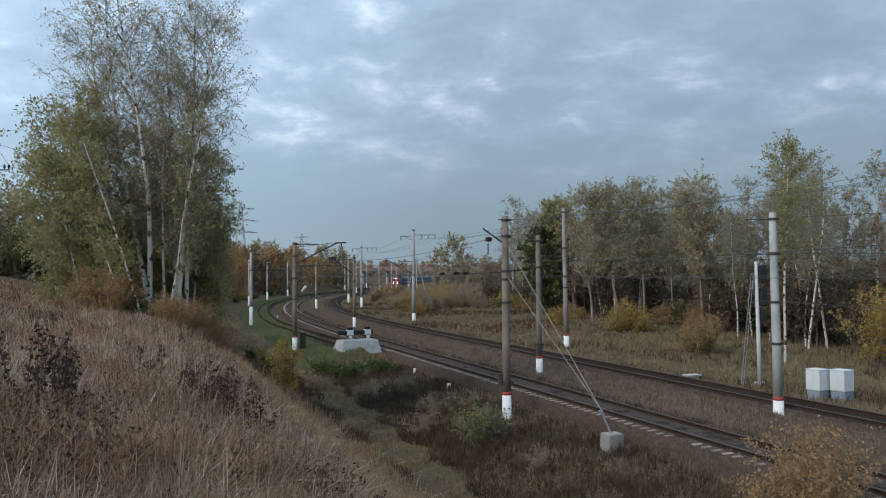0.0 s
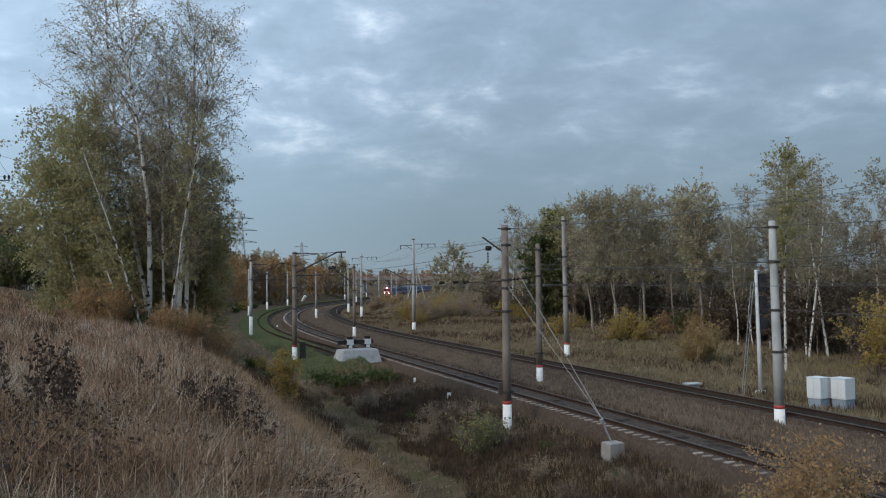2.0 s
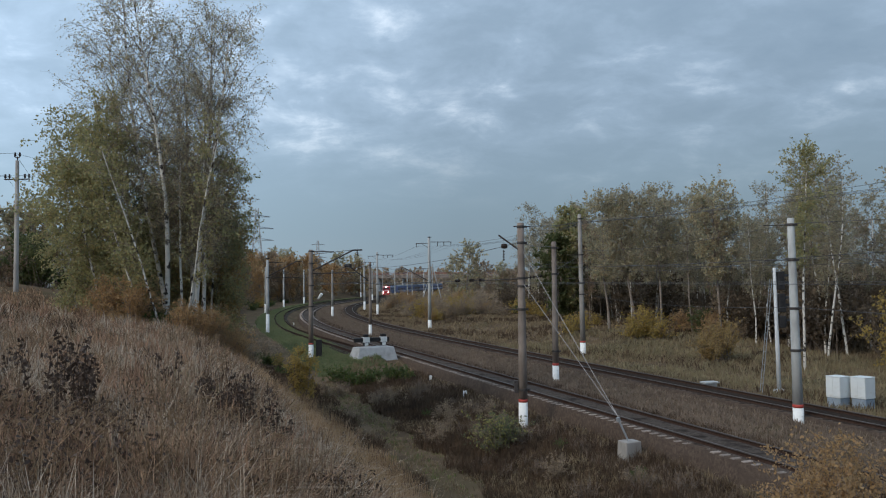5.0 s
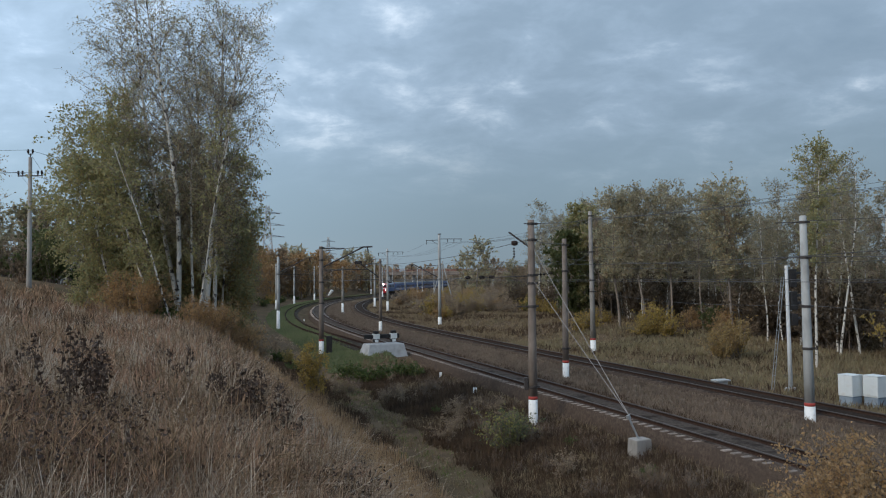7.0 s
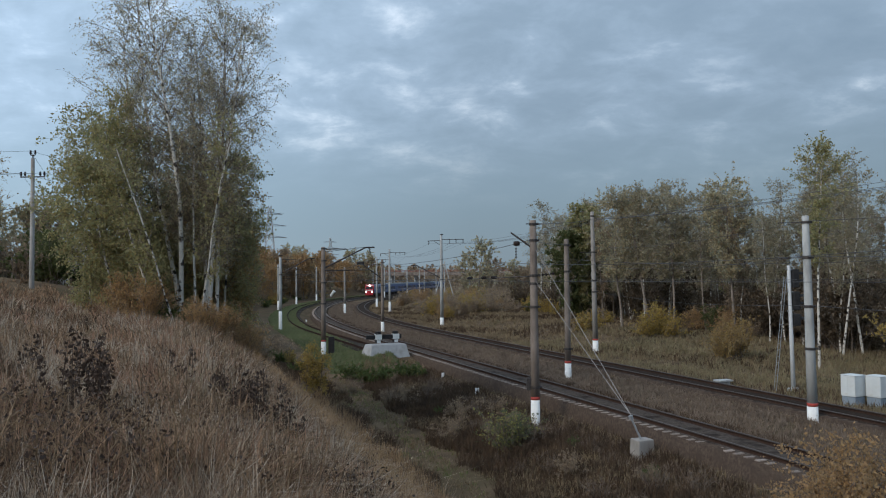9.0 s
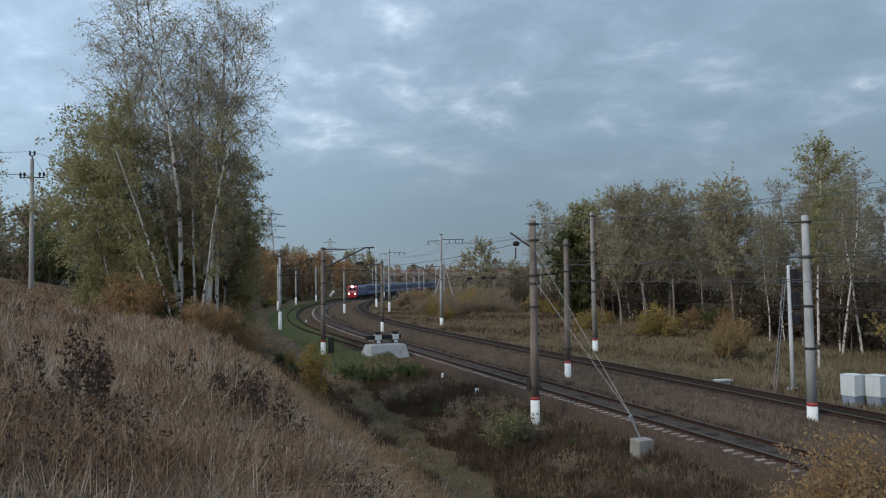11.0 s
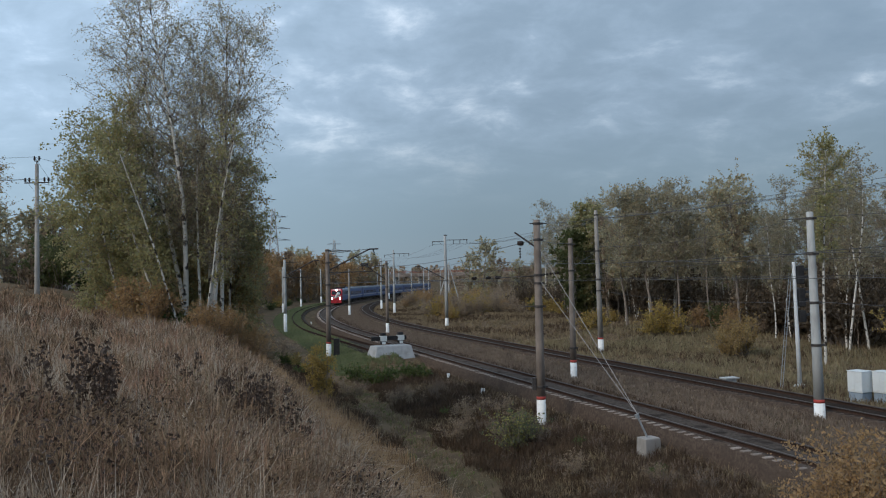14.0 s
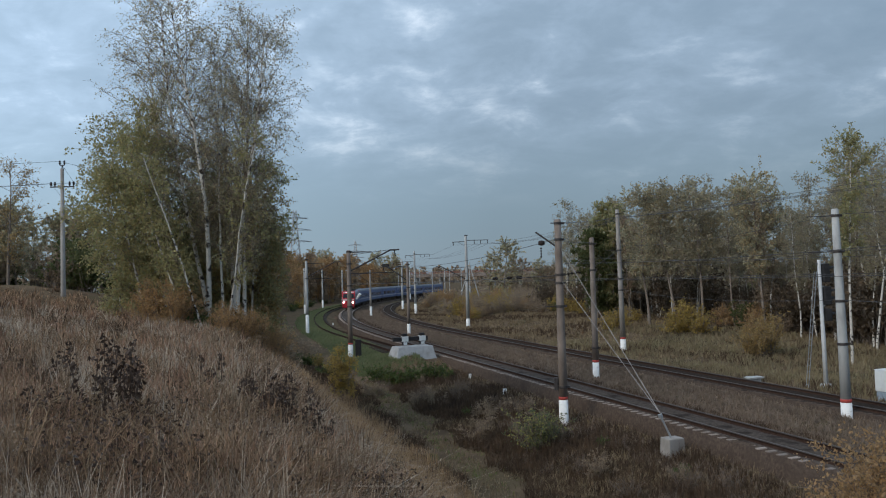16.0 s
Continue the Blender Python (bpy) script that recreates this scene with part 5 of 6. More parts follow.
def build_train():
    GREY = material("light_grey_body_paint", (0.42, 0.43, 0.45), (0.5, 0.51, 0.53), 0.45, 0.8)
    LOCO = material("blue_grey_body_paint", (0.17, 0.20, 0.27), (0.22, 0.25, 0.33), 0.45, 0.8)
    REDP = material("red_body_paint", (0.36, 0.025, 0.035), (0.44, 0.04, 0.05), 0.4, 0.8)
    BLUE = material("blue_coach_paint", (0.055, 0.10, 0.23), (0.085, 0.14, 0.29), 0.4, 0.7)
    ROOF = material("grey_coach_roof", (0.11, 0.125, 0.15), (0.17, 0.185, 0.21), 0.6, 0.9)
    GLASS = material("dark_window_glass", (0.02, 0.024, 0.03), None, 0.08)
    DARK = material("dirty_running_gear", (0.03, 0.027, 0.026), (0.06, 0.052, 0.048), 0.85, 3.0)
    LAMP = material("lit_headlamp", (1, 1, 1), None, 0.3, emission=((1.0, 0.93, 0.85), 12.0))
    LOWLAMP = material("lit_marker_lamp", (1, 1, 1), None, 0.3, emission=((1.0, 0.80, 0.80), 9.0))

    def body(bm, half, w, z0, z1, round_top=True):
        """A car body: straight sides, rounded roof edges."""
        prof = [(-w, z0), (-w, z1 - 0.5), (-w * 0.93, z1 - 0.22), (-w * 0.7, z1 - 0.06), (0, z1), (w * 0.7, z1 - 0.06), (w * 0.93, z1 - 0.22), (w, z1 - 0.5), (w, z0)]
        ends = [[bm.verts.new((x, y, z)) for x, z in prof] for y in (-half, half)]
        n = len(prof)
        for k in range(n):
            bm.faces.new((ends[0][k], ends[0][(k + 1) % n], ends[1][(k + 1) % n], ends[1][k]))
        bm.faces.new(ends[0][::-1])
        bm.faces.new(ends[1])

    def bogie(t, y):
        bm = bmesh.new()
        box(bm, -1.2, 1.2, y - 1.7, y + 1.7, 0.55, 0.85)
        b = part("bogie", bevel(bm, 0.04), DARK, t, "dirty steel bogie frame")
        for dy in (-1.2, 1.2):
            for sx in (-0.8, 0.8):
                bm = bmesh.new()
                tube(bm, [(sx - 0.07, y + dy, 0.48), (sx + 0.07, y + dy, 0.48)], 0.475, 16)
                part("wheel", bm, M_RAIL, b, "steel wheel")

    # locomotive; its front points to -y
    t = thing("locomotive", "red-fronted electric locomotive with blue-grey sides and lit headlamps", "locomotive")
    H = 8.6
    bm = bmesh.new()
    body(bm, H - 1.2, 1.5, 1.15, 4.15)
    part("body", bm, LOCO, t)
    for sx in (-1, 1):
        bm = bmesh.new()
        box(bm, sx * 1.503 - 0.012, sx * 1.503 + 0.012, -H + 1.2, H - 1.2, 1.15, 2.3)
        part("side_stripe", bm, BLUE, t, "blue lower body panel")
        for k in range(4):
            bm = bmesh.new()
            box(bm, sx * 1.505 - 0.02, sx * 1.505 + 0.02, -4.8 + k * 2.8, -3.6 + k * 2.8, 2.6, 3.3)
            part("side_grille", bevel(bm, 0.008), DARK, t, "dark ventilation grille")
    for sg in (-1, 1):
        # sloping cab
        bm = bmesh.new()
        pr = [(H - 1.2, 1.15), (H, 1.15), (H, 2.35), (H - 0.35, 2.45), (H - 1.0, 3.75), (H - 1.2, 4.12)]
        e = [[bm.verts.new((x * f, sg * y, z)) for y, z in pr for f in [0.9 if y > H - 0.5 else 1.0]] for x in (-1.5, 1.5)]
        for k in range(len(pr)):
            q = (k + 1) % len(pr)
            bm.faces.new((e[0][k], e[0][q], e[1][q], e[1][k]))
        bm.faces.new(e[0][::-1])
        bm.faces.new(e[1])
        bmesh.ops.recalc_face_normals(bm, faces=bm.faces)
        cab = part("cab", bevel(bm, 0.05, 2), REDP, t, "red driver's cab")
        bm = bmesh.new()
        for a, b2 in ((-1.2, -0.06), (0.06, 1.2)):
            v = [bm.verts.new((x, sg * (H - 0.35 - (z - 2.45) * 0.5 + 0.05), z)) for x, z in ((a, 2.65), (b2, 2.65), (b2 * 0.95, 3.5), (a * 0.95, 3.5))]
            bm.faces.new(v)
        r = bmesh.ops.extrude_face_region(bm, geom=bm.faces[:])
        bmesh.ops.translate(bm, vec=(0, sg * 0.03, 0.02), verts=[g for g in r["geom"] if isinstance(g, bmesh.types.BMVert)])
        part("windscreen", bm, GLASS, cab, "dark glass windscreen")
        bm = bmesh.new()
        box(bm, -1.3, 1.3, sg * H - 0.02, sg * H + 0.02, 2.05, 2.3)
        part("front_stripe", bm, M_WHITE_PAINT, cab, "white painted stripe")
        bm = bmesh.new()
        box(bm, -1.35, 1.35, sg * (H - 0.02) - 0.12, sg * (H - 0.02) + 0.12, 0.45, 1.12)
        part("bumper", bevel(bm, 0.05), REDP if sg < 0 else DARK, cab, "red front skirt")
        bm = bmesh.new()
        for x in (-0.5, 0.5):
            box(bm, min(0, x * 2.4), max(0, x * 2.4), sg * (H - 1.05) - 0.06, sg * (H - 1.05) + 0.1, 3.62, 3.95)
        part("brow_panel", bm, M_WHITE_PAINT, cab, "white panel round the headlamp")
        if sg < 0:
            bm = bmesh.new()
            tube(bm, [(0, -H + 0.95, 3.82), (0, -H + 0.72, 3.82)], 0.26, 14)
            part("headlamp", bm, LAMP, cab, "lit white headlamp")
            for x in (-1.0, 1.0):
                bm = bmesh.new()
                tube(bm, [(x, -H + 0.05, 1.65), (x, -H - 0.08, 1.65)], 0.2, 12)
                part("marker_lamp", bm, LOWLAMP, cab, "lit marker lamp")
    for k in range(5):
        bm = bmesh.new()
        box(bm, -0.8, 0.8, -4.6 + k * 2.1, -3.4 + k * 2.1, 4.1, 4.5)
        part("roof_box", bevel(bm, 0.03), DARK, t, "dark roof equipment box")
    for y, up in ((-5.6, True), (5.6, False)):
        bm = bmesh.new()
        zt = 5.85 if up else 4.75
        tube(bm, [(-0.4, y, 4.2), (-0.4, y + 1.1, (zt + 4.2) / 2), (-0.3, y, zt)], 0.04, 5)
        tube(bm, [(0.4, y, 4.2), (0.4, y + 1.1, (zt + 4.2) / 2), (0.3, y, zt)], 0.04, 5)
        tube(bm, [(-0.9, y, zt - 0.1), (-0.6, y, zt + 0.02), (0.6, y, zt + 0.02), (0.9, y, zt - 0.1)], 0.05, 5)
        part("pantograph", bm, M_STEEL, t, "raised steel pantograph" if up else "folded steel pantograph")
    bm = bmesh.new()
    box(bm, -1.35, 1.35, -H + 0.6, H - 0.6, 0.75, 1.14)
    part("underframe", bm, DARK, t)
    bogie(t, -4.6)
    bogie(t, 4.6)
    TRAIN.append((t, 8.9))

    # coach
    t = thing("coach", "blue passenger coach with dark windows and grey roof", "railway coach", group="coaches of the train")
    h = 11.85
    bm = bmesh.new()
    body(bm, h, 1.5, 1.1, 4.25)
    part("body", bm, BLUE, t)
    bm = bmesh.new()
    prof = [(-1.46, 3.72), (-1.40, 4.06), (-1.05, 4.24), (0, 4.31), (1.05, 4.24), (1.40, 4.06), (1.46, 3.72)]
    e = [[bm.verts.new((x * 1.02, y, z)) for x, z in prof] for y in (-h - 0.02, h + 0.02)]
    for k in range(len(prof) - 1):
        bm.faces.new((e[0][k], e[0][k + 1], e[1][k + 1], e[1][k]))
    part("roof", bm, ROOF, t, "grey ribbed roof", True)
    wm = box(bmesh.new(), -0.02, 0.02, -0.55, 0.55, 2.2, 3.1)
    wme = finish(bevel(wm, 0.012), "window", GLASS)
    dm = finish(bevel(box(bmesh.new(), -0.02, 0.02, -0.4, 0.4, 1.2, 3.2), 0.012), "door", material("coach_door_blue", (0.04, 0.075, 0.19), None, 0.4))
    for sx in (-1.5, 1.5):
        for k in range(9):
            part("window", wme, None, t).matrix_basis = pose(sx, -8.6 + k * 2.15, 0)
        for y in (-h + 0.9, h - 0.9):
            part("door", dm, None, t).matrix_basis = pose(sx, y, 0)
        bm = bmesh.new()
        box(bm, sx * 1.003 - 0.01, sx * 1.003 + 0.01, -h, h, 1.75, 1.95)
        part("side_stripe", bm, GREY, t, "pale stripe along the side")
    for k in range(5):
        bm = bmesh.new()
        box(bm, -0.25, 0.25, -8.25 + k * 4.1, -7.75 + k * 4.1, 4.2, 4.45)
        part("roof_vent", bevel(bm, 0.03), ROOF, t)
    bm = bmesh.new()
    box(bm, -1.3, 1.3, -h + 0.4, h - 0.4, 0.8, 1.1)
    box(bm, -1.25, 1.25, -3.4, -1.0, 0.35, 0.8)
    box(bm, -1.25, 1.25, 0.6, 3.2, 0.35, 0.8)
    part("underframe", bm, DARK, t)
    for y in (-h - 0.2, h + 0.2):
        bm = bmesh.new()
        box(bm, -0.6, 0.6, y - 0.2, y + 0.2, 1.2, 3.5)
        part("gangway", bm, DARK, t, "black rubber gangway")
    bogie(t, -8.4)
    bogie(t, 8.4)
    back = 17.8
    TRAIN.append((t, back + 12.1))
    for k in range(1, 7):
        TRAIN.append((copy_thing(t, pose(0, 0, 0)), back + 12.1 + 24.2 * k))


# ---------- lineside things ----------
def build_buffer_stop():
    p = at(-2.4, -3.5)
    t = thing("buffer_stop", "white concrete buffer stop with black and white beam", "buffer stop", pose(p.x, p.y, gz(p.x, p.y) - 0.28, 0, 0, 29))
    bm = bmesh.new()
    v = [bm.verts.new(q) for q in ((-1.95, -0.7, -0.4), (1.75, -0.7, -0.4), (1.75, 1.6, -0.4), (-1.95, 1.6, -0.4), (-1.55, -0.3, 0.85), (1.5, -0.3, 0.85), (1.5, 1.2, 0.85), (-1.55, 1.2, 0.85))]
    for f in ((3, 2, 1, 0), (4, 5, 6, 7), (0, 1, 5, 4), (1, 2, 6, 5), (2, 3, 7, 6), (3, 0, 4, 7)):
        bm.faces.new([v[k] for k in f])
    part("block", bevel(bm, 0.03, 2), material("dull_whitewash", (0.34, 0.35, 0.365), (0.41, 0.42, 0.435), 0.85, 2.0, spots=((0.29, 0.29, 0.29), 1.5, 0.5, 0.7)), t, "whitewashed concrete block")
    bm = bmesh.new()
    box(bm, -1.75, 1.35, 0.3, 0.55, 1.28, 1.62)
    part("beam", bevel(bm, 0.02), M_BLACK, t, "black painted beam")
    for x in (-0.72, 0.85):
        bm = bmesh.new()
        box(bm, x - 0.2, x + 0.2, 0.25, 0.6, 0.98, 1.9)
        part("post", bevel(bm, 0.02), M_BLACK, t, "black post")
        bm = bmesh.new()
        box(bm, x - 0.28, x + 0.28, 0.235, 0.6, 1.24, 1.67)
        part("white_panel", bevel(bm, 0.01), M_WHITE_PAINT, t, "white painted square")
        bm = bmesh.new()
        box(bm, x - 0.16, x + 0.16, 0.238, 0.6, 0.98, 1.2)
        part("post_foot", bevel(bm, 0.01), M_WHITE_PAINT, t, "white painted foot")


def build_signal():
    x, y = 18.52, 46.6
    t = thing("railway_signal", "grey mast signal with black heads and ladder", "signal", pose(x, y, gz(x, y), 0, -0.8, 0))
    bm = bmesh.new()
    lathe(bm, [(0.125, 0), (0.115, 3), (0.095, 7.2), (0.08, 7.25)], 12)
    part("post", bm, material("pale_grey_post_paint", (0.55, 0.57, 0.59), (0.64, 0.66, 0.68), 0.6, 3.0), t, "pale grey post", True)
    bm = bmesh.new()
    lathe(bm, [(0.34, -0.3), (0.34, 0.12), (0.28, 0.2)], 10)
    part("foot", bm, M_CONC_PALE, t)
    for z, n in ((6.5, 2), (5.2, 2), (4.1, 1)):
        bm = bmesh.new()
        box(bm, 0.13, 0.5, -0.24, 0.24, z - 0.35 * n * 0.55 - 0.15, z + 0.35 * n * 0.55 + 0.15)
        head = part("signal_head", bevel(bm, 0.05, 2), M_BLACK, t, "black signal head")
        for k in range(n):
            zz = z + (k - (n - 1) / 2) * 0.42
            bm = bmesh.new()
            ring = 10
            a = [bm.verts.new((0.4, 0.16 * math.cos(q), zz + 0.16 * math.sin(q))) for q in [math.pi * j / (ring - 1) for j in range(ring)]]
            b = [bm.verts.new((1.0, 0.15 * math.cos(q), zz + 0.05 + 0.11 * math.sin(q))) for q in [math.pi * j / (ring - 1) for j in range(ring)]]
            for j in range(ring - 1):
                bm.faces.new((a[j], a[j + 1], b[j + 1], b[j]))
            part("hood", bm, M_BLACK, head, "black sun hood")
        bm = bmesh.new()
        box(bm, -0.16, 0.2, -0.05, 0.05, z + 0.5, z + 0.56)
        part("bracket", bm, M_GALV, t)
    for dy in (-0.18, 0.18):
        bm = bmesh.new()
        tube(bm, [(-1.05, dy, 0.0), (-0.22, dy, 6.6)], 0.02, 5)
        part("ladder_rail", bm, M_GALV, t, "thin grey ladder rail")
    for k in range(18):
        f = (k + 0.5) / 18
        bm = bmesh.new()
        tube(bm, [(-1.05 + 0.83 * f, -0.18, 6.6 * f), (-1.05 + 0.83 * f, 0.18, 6.6 * f)], 0.012, 4)
        part("ladder_rung", bm, M_GALV, t)


def build_cabinets():
    t = None
    BASE = material("blue_grey_plinth", (0.22, 0.27, 0.33), (0.28, 0.33, 0.38), 0.7, 3.0)
    for x, y in ((19.6, 41.7), (20.62, 41.2)):
        m = pose(x, y, gz(x, y), 0, 0, -61)
        if t:
            copy_thing(t, m)
            continue
        t = thing("relay_cabinet", "white steel relay cabinet on a grey plinth beside the track", "cabinet", m, "relay cabinets")
        bm = bmesh.new()
        box(bm, -0.38, 0.38, -0.38, 0.38, -0.2, 0.54)
        part("plinth", bevel(bm, 0.02), BASE, t, "blue-grey plinth")
        bm = bmesh.new()
        box(bm, -0.41, 0.41, -0.41, 0.41, 0.542, 1.6)
        part("body", bevel(bm, 0.025, 2), M_WHITE_PAINT, t)
        for sx in (-0.2, 0.2):
            bm = bmesh.new()
            box(bm, sx - 0.194, sx + 0.194, -0.424, -0.408, 0.62, 1.54)
            part("door", bevel(bm, 0.006), M_WHITE_PAINT, t)
        bm = bmesh.new()
        box(bm, -0.425, 0.425, -0.435, 0.425, 1.602, 1.635)
        part("lid", bevel(bm, 0.01), M_WHITE_PAINT, t)


def build_small_things():
    # marker stone, track boxes
    t = thing("marker_post", "short white concrete marker post in the grass", "marker post", pose(0.3, 49.0, gz(0.3, 49.0)))
    bm = bmesh.new()
    box(bm, -0.13, 0.13, -0.1, 0.1, -0.2, 0.42, 0.01)
    part("post", bevel(bm, 0.02), M_WHITE, t)
    bm = bmesh.new()
    box(bm, -0.05, 0.05, -0.104, -0.096, 0.1, 0.28)
    part("dark_mark", bm, M_BLACK, t, "small dark plain mark")
    p = at(-26, 11.2)
    t = thing("track_box", "low grey concrete cable box beside the far track", "cable box", pose(p.x, p.y, -0.2, 0, 0, 20))
    bm = bmesh.new()
    box(bm, -0.36, 0.36, -0.22, 0.22, -0.5, 0.10)
    part("body", bevel(bm, 0.03), M_CONC_PALE, t)
    bm = bmesh.new()
    box(bm, -0.5, 0.5, -0.32, 0.32, 0.102, 0.20)
    part("lid", bevel(bm, 0.015), M_CONC_PALE, t)
    p = at(-27, -1.9)
    t = thing("track_post", "black and white banded post beside the main rail", "post", pose(p.x, p.y, -0.2))
    for k, m in enumerate((M_WHITE, M_BLACK, M_WHITE, M_BLACK)):
        bm = bmesh.new()
        lathe(bm, [(0.1, k * 0.25 - 0.05), (0.1, k * 0.25 + 0.2)], 10)
        part("band", bm, m, t)
    for s, w in ((62, -2.8), (-13, -2.3)):
        p = at(s, w)
        t = thing("survey_peg", "tiny white concrete survey peg by the track", "peg", pose(p.x, p.y, gz(p.x, p.y)), "survey pegs")
        bm = bmesh.new()
        box(bm, -0.1, 0.1, -0.1, 0.1, -0.4, 0.42, 0.01)
        part("post", bevel(bm, 0.015), M_WHITE, t)


def build_pole_line():
    def pole(x, y, h, label, arms=True, r=0.14):
        t = thing("utility_pole", label, "utility pole", pose(x, y, gz(x, y)), "village power line")
        bm = bmesh.new()
        lathe(bm, [(r * 1.25, -0.5), (r * 1.2, 0), (r * 0.8, h)], 10)
        part("shaft", bm, M_CONC, t, smooth=True)
        if arms:
            bar(t, "cross_arm", [(-0.85, 0, h - 1.25), (0.85, 0, h - 1.25)], 0.045, M_STEEL)
            bar(t, "top_bracket", [(-0.16, 0, h + 0.22), (0.16, 0, h + 0.22)], 0.035, M_STEEL)
            bar(t, "top_pin", [(0, 0, h - 0.1), (0, 0, h + 0.22)], 0.04, M_STEEL)
            for px, pz in ((-0.8, h - 1.2), (-0.52, h - 1.2), (0.52, h - 1.2), (0.8, h - 1.2), (-0.16, h + 0.25), (0.16, h + 0.25)):
                bm = bmesh.new()
                lathe(bm, [(0.03, 0), (0.07, 0.08), (0.08, 0.14), (0.05, 0.19), (0.075, 0.24), (0.04, 0.3)], 8, (px, 0, pz))
                part("insulator", bm, M_INSUL, t, "dark pin insulator")
        return t

    x, y = -29.4, 52.0
    pole(x, y, 8.75, "grey concrete village pole with insulators on a cross arm")
    z = gz(x, y)
    x2, y2 = -39.0, 78.0
    pole(x2, y2, 7.6, "far grey concrete village pole", True)
    z2 = gz(x2, y2)
    t = pole(-30.2, 66.0, 4.0, "short pale concrete pole with a brace and lamp", False, 0.12)
    bar(t, "brace", [(-0.9, 0, 0), (-0.1, 0, 2.4)], 0.07, M_CONC)
    bar(t, "lamp_arm", [(0, 0, 3.9), (0.6, -0.1, 4.2)], 0.05, M_GALV)
    for px, pz in ((-0.8, 7.75), (0.8, 7.75), (-0.16, 9.25)):
        wire("power_line", [(x + px, y, z + pz), (x2 + px, y2, z2 + pz - 1.15)], "thin overhead power line between poles", 0.011, 0.5)
        wire("power_line", [(x + px, y, z + pz), (x + px - 45, y - 12, z + pz + 0.3)], "thin overhead power line leaving the pole", 0.011, 0.8)
        wire("power_line", [(x + px, y, z + pz), (-17.0 + px, 68, z - 1.6 + pz)], "thin overhead power line leaving the pole", 0.011, 0.5)
    wire("power_line", [(x, y, z + 5.6), (x - 30, y + 6, z + 3.5)], "black service cable leaving the pole", 0.018, 0.4)
    wire("power_line", [(x, y, z + 5.4), (-25.0, 68, z + 1.0)], "black service cable leaving the pole", 0.018, 0.2)
    # cottage behind the hedge
    hx, hy = -40.0, 84.0
    h = thing("cottage", "pale village cottage with grey roof behind bushes", "house", pose(hx, hy, gz(hx, hy), 0, 0, 20))
    bm = bmesh.new()
    box(bm, -4, 4, -3, 3, -0.5, 3.0)
    part("wall", bm, material("pale_render", (0.5, 0.5, 0.5), (0.6, 0.6, 0.59), 0.9, 2.0), h)
    bm = bmesh.new()
    v = [bm.verts.new(q) for q in ((-4.4, -3.5, 2.9), (4.4, -3.5, 2.9), (4.4, 3.5, 2.9), (-4.4, 3.5, 2.9), (-4.4, 0, 5.3), (4.4, 0, 5.3))]
    for f in ((0, 1, 5, 4), (2, 3, 4, 5), (0, 4, 3), (1, 2, 5), (3, 2, 1, 0)):
        bm.faces.new([v[k] for k in f])
    part("roof", bm, material("grey_slate_sheet", (0.28, 0.29, 0.30), (0.36, 0.37, 0.38), 0.8, 3.0), h)
    for x0 in (-2.6, 0.6):
        bm = bmesh.new()
        box(bm, x0, x0 + 1.1, -3.05, -2.98, 1.0, 2.2)
        part("window", bm, M_BLACK, h, "dark window")


def build_bridge():
    """Road bridge far off over the railway."""
    RED = material("rusty_red_railing", (0.20, 0.085, 0.075), (0.26, 0.12, 0.10), 0.8, 2.0)
    y0, x0, x1 = 398.0, -120.0, 120.0
    t = thing("road_bridge", "long low concrete road bridge with reddish railings", "bridge", pose(0, y0, 0, 0, 0, -3))
    bm = bmesh.new()
    box(bm, x0, x1, -4.5, 4.5, 7.6, 9.3)
    part("deck", bevel(bm, 0.1), M_CONC_BROWN, t)
    for yy in (-4.3, 4.3):
        bm = bmesh.new()
        for z in (9.75, 10.3):
            box(bm, x0, x1, yy - 0.05, yy + 0.05, z - 0.08, z + 0.08)
        part("railing", bm, RED, t, "reddish steel railing")
    for k in range(49):
        bm = bmesh.new()
        xx = x0 + k * 5
        box(bm, xx - 0.08, xx + 0.08, -4.4, -4.2, 9.3, 10.35)
        part("railing_post", bm, RED, t)
    for xx in (-98, -82, -66, -52, -40, -28, -1, 12, 26, 42, 58, 74, 90):
        for yy in (-2.8, 2.8):
            bm = bmesh.new()
            lathe(bm, [(0.55, -2), (0.55, 7.65)], 10)
            part("pier", bm, M_CONC_PALE, t, "pale concrete pier").matrix_basis = pose(xx, yy, 0)


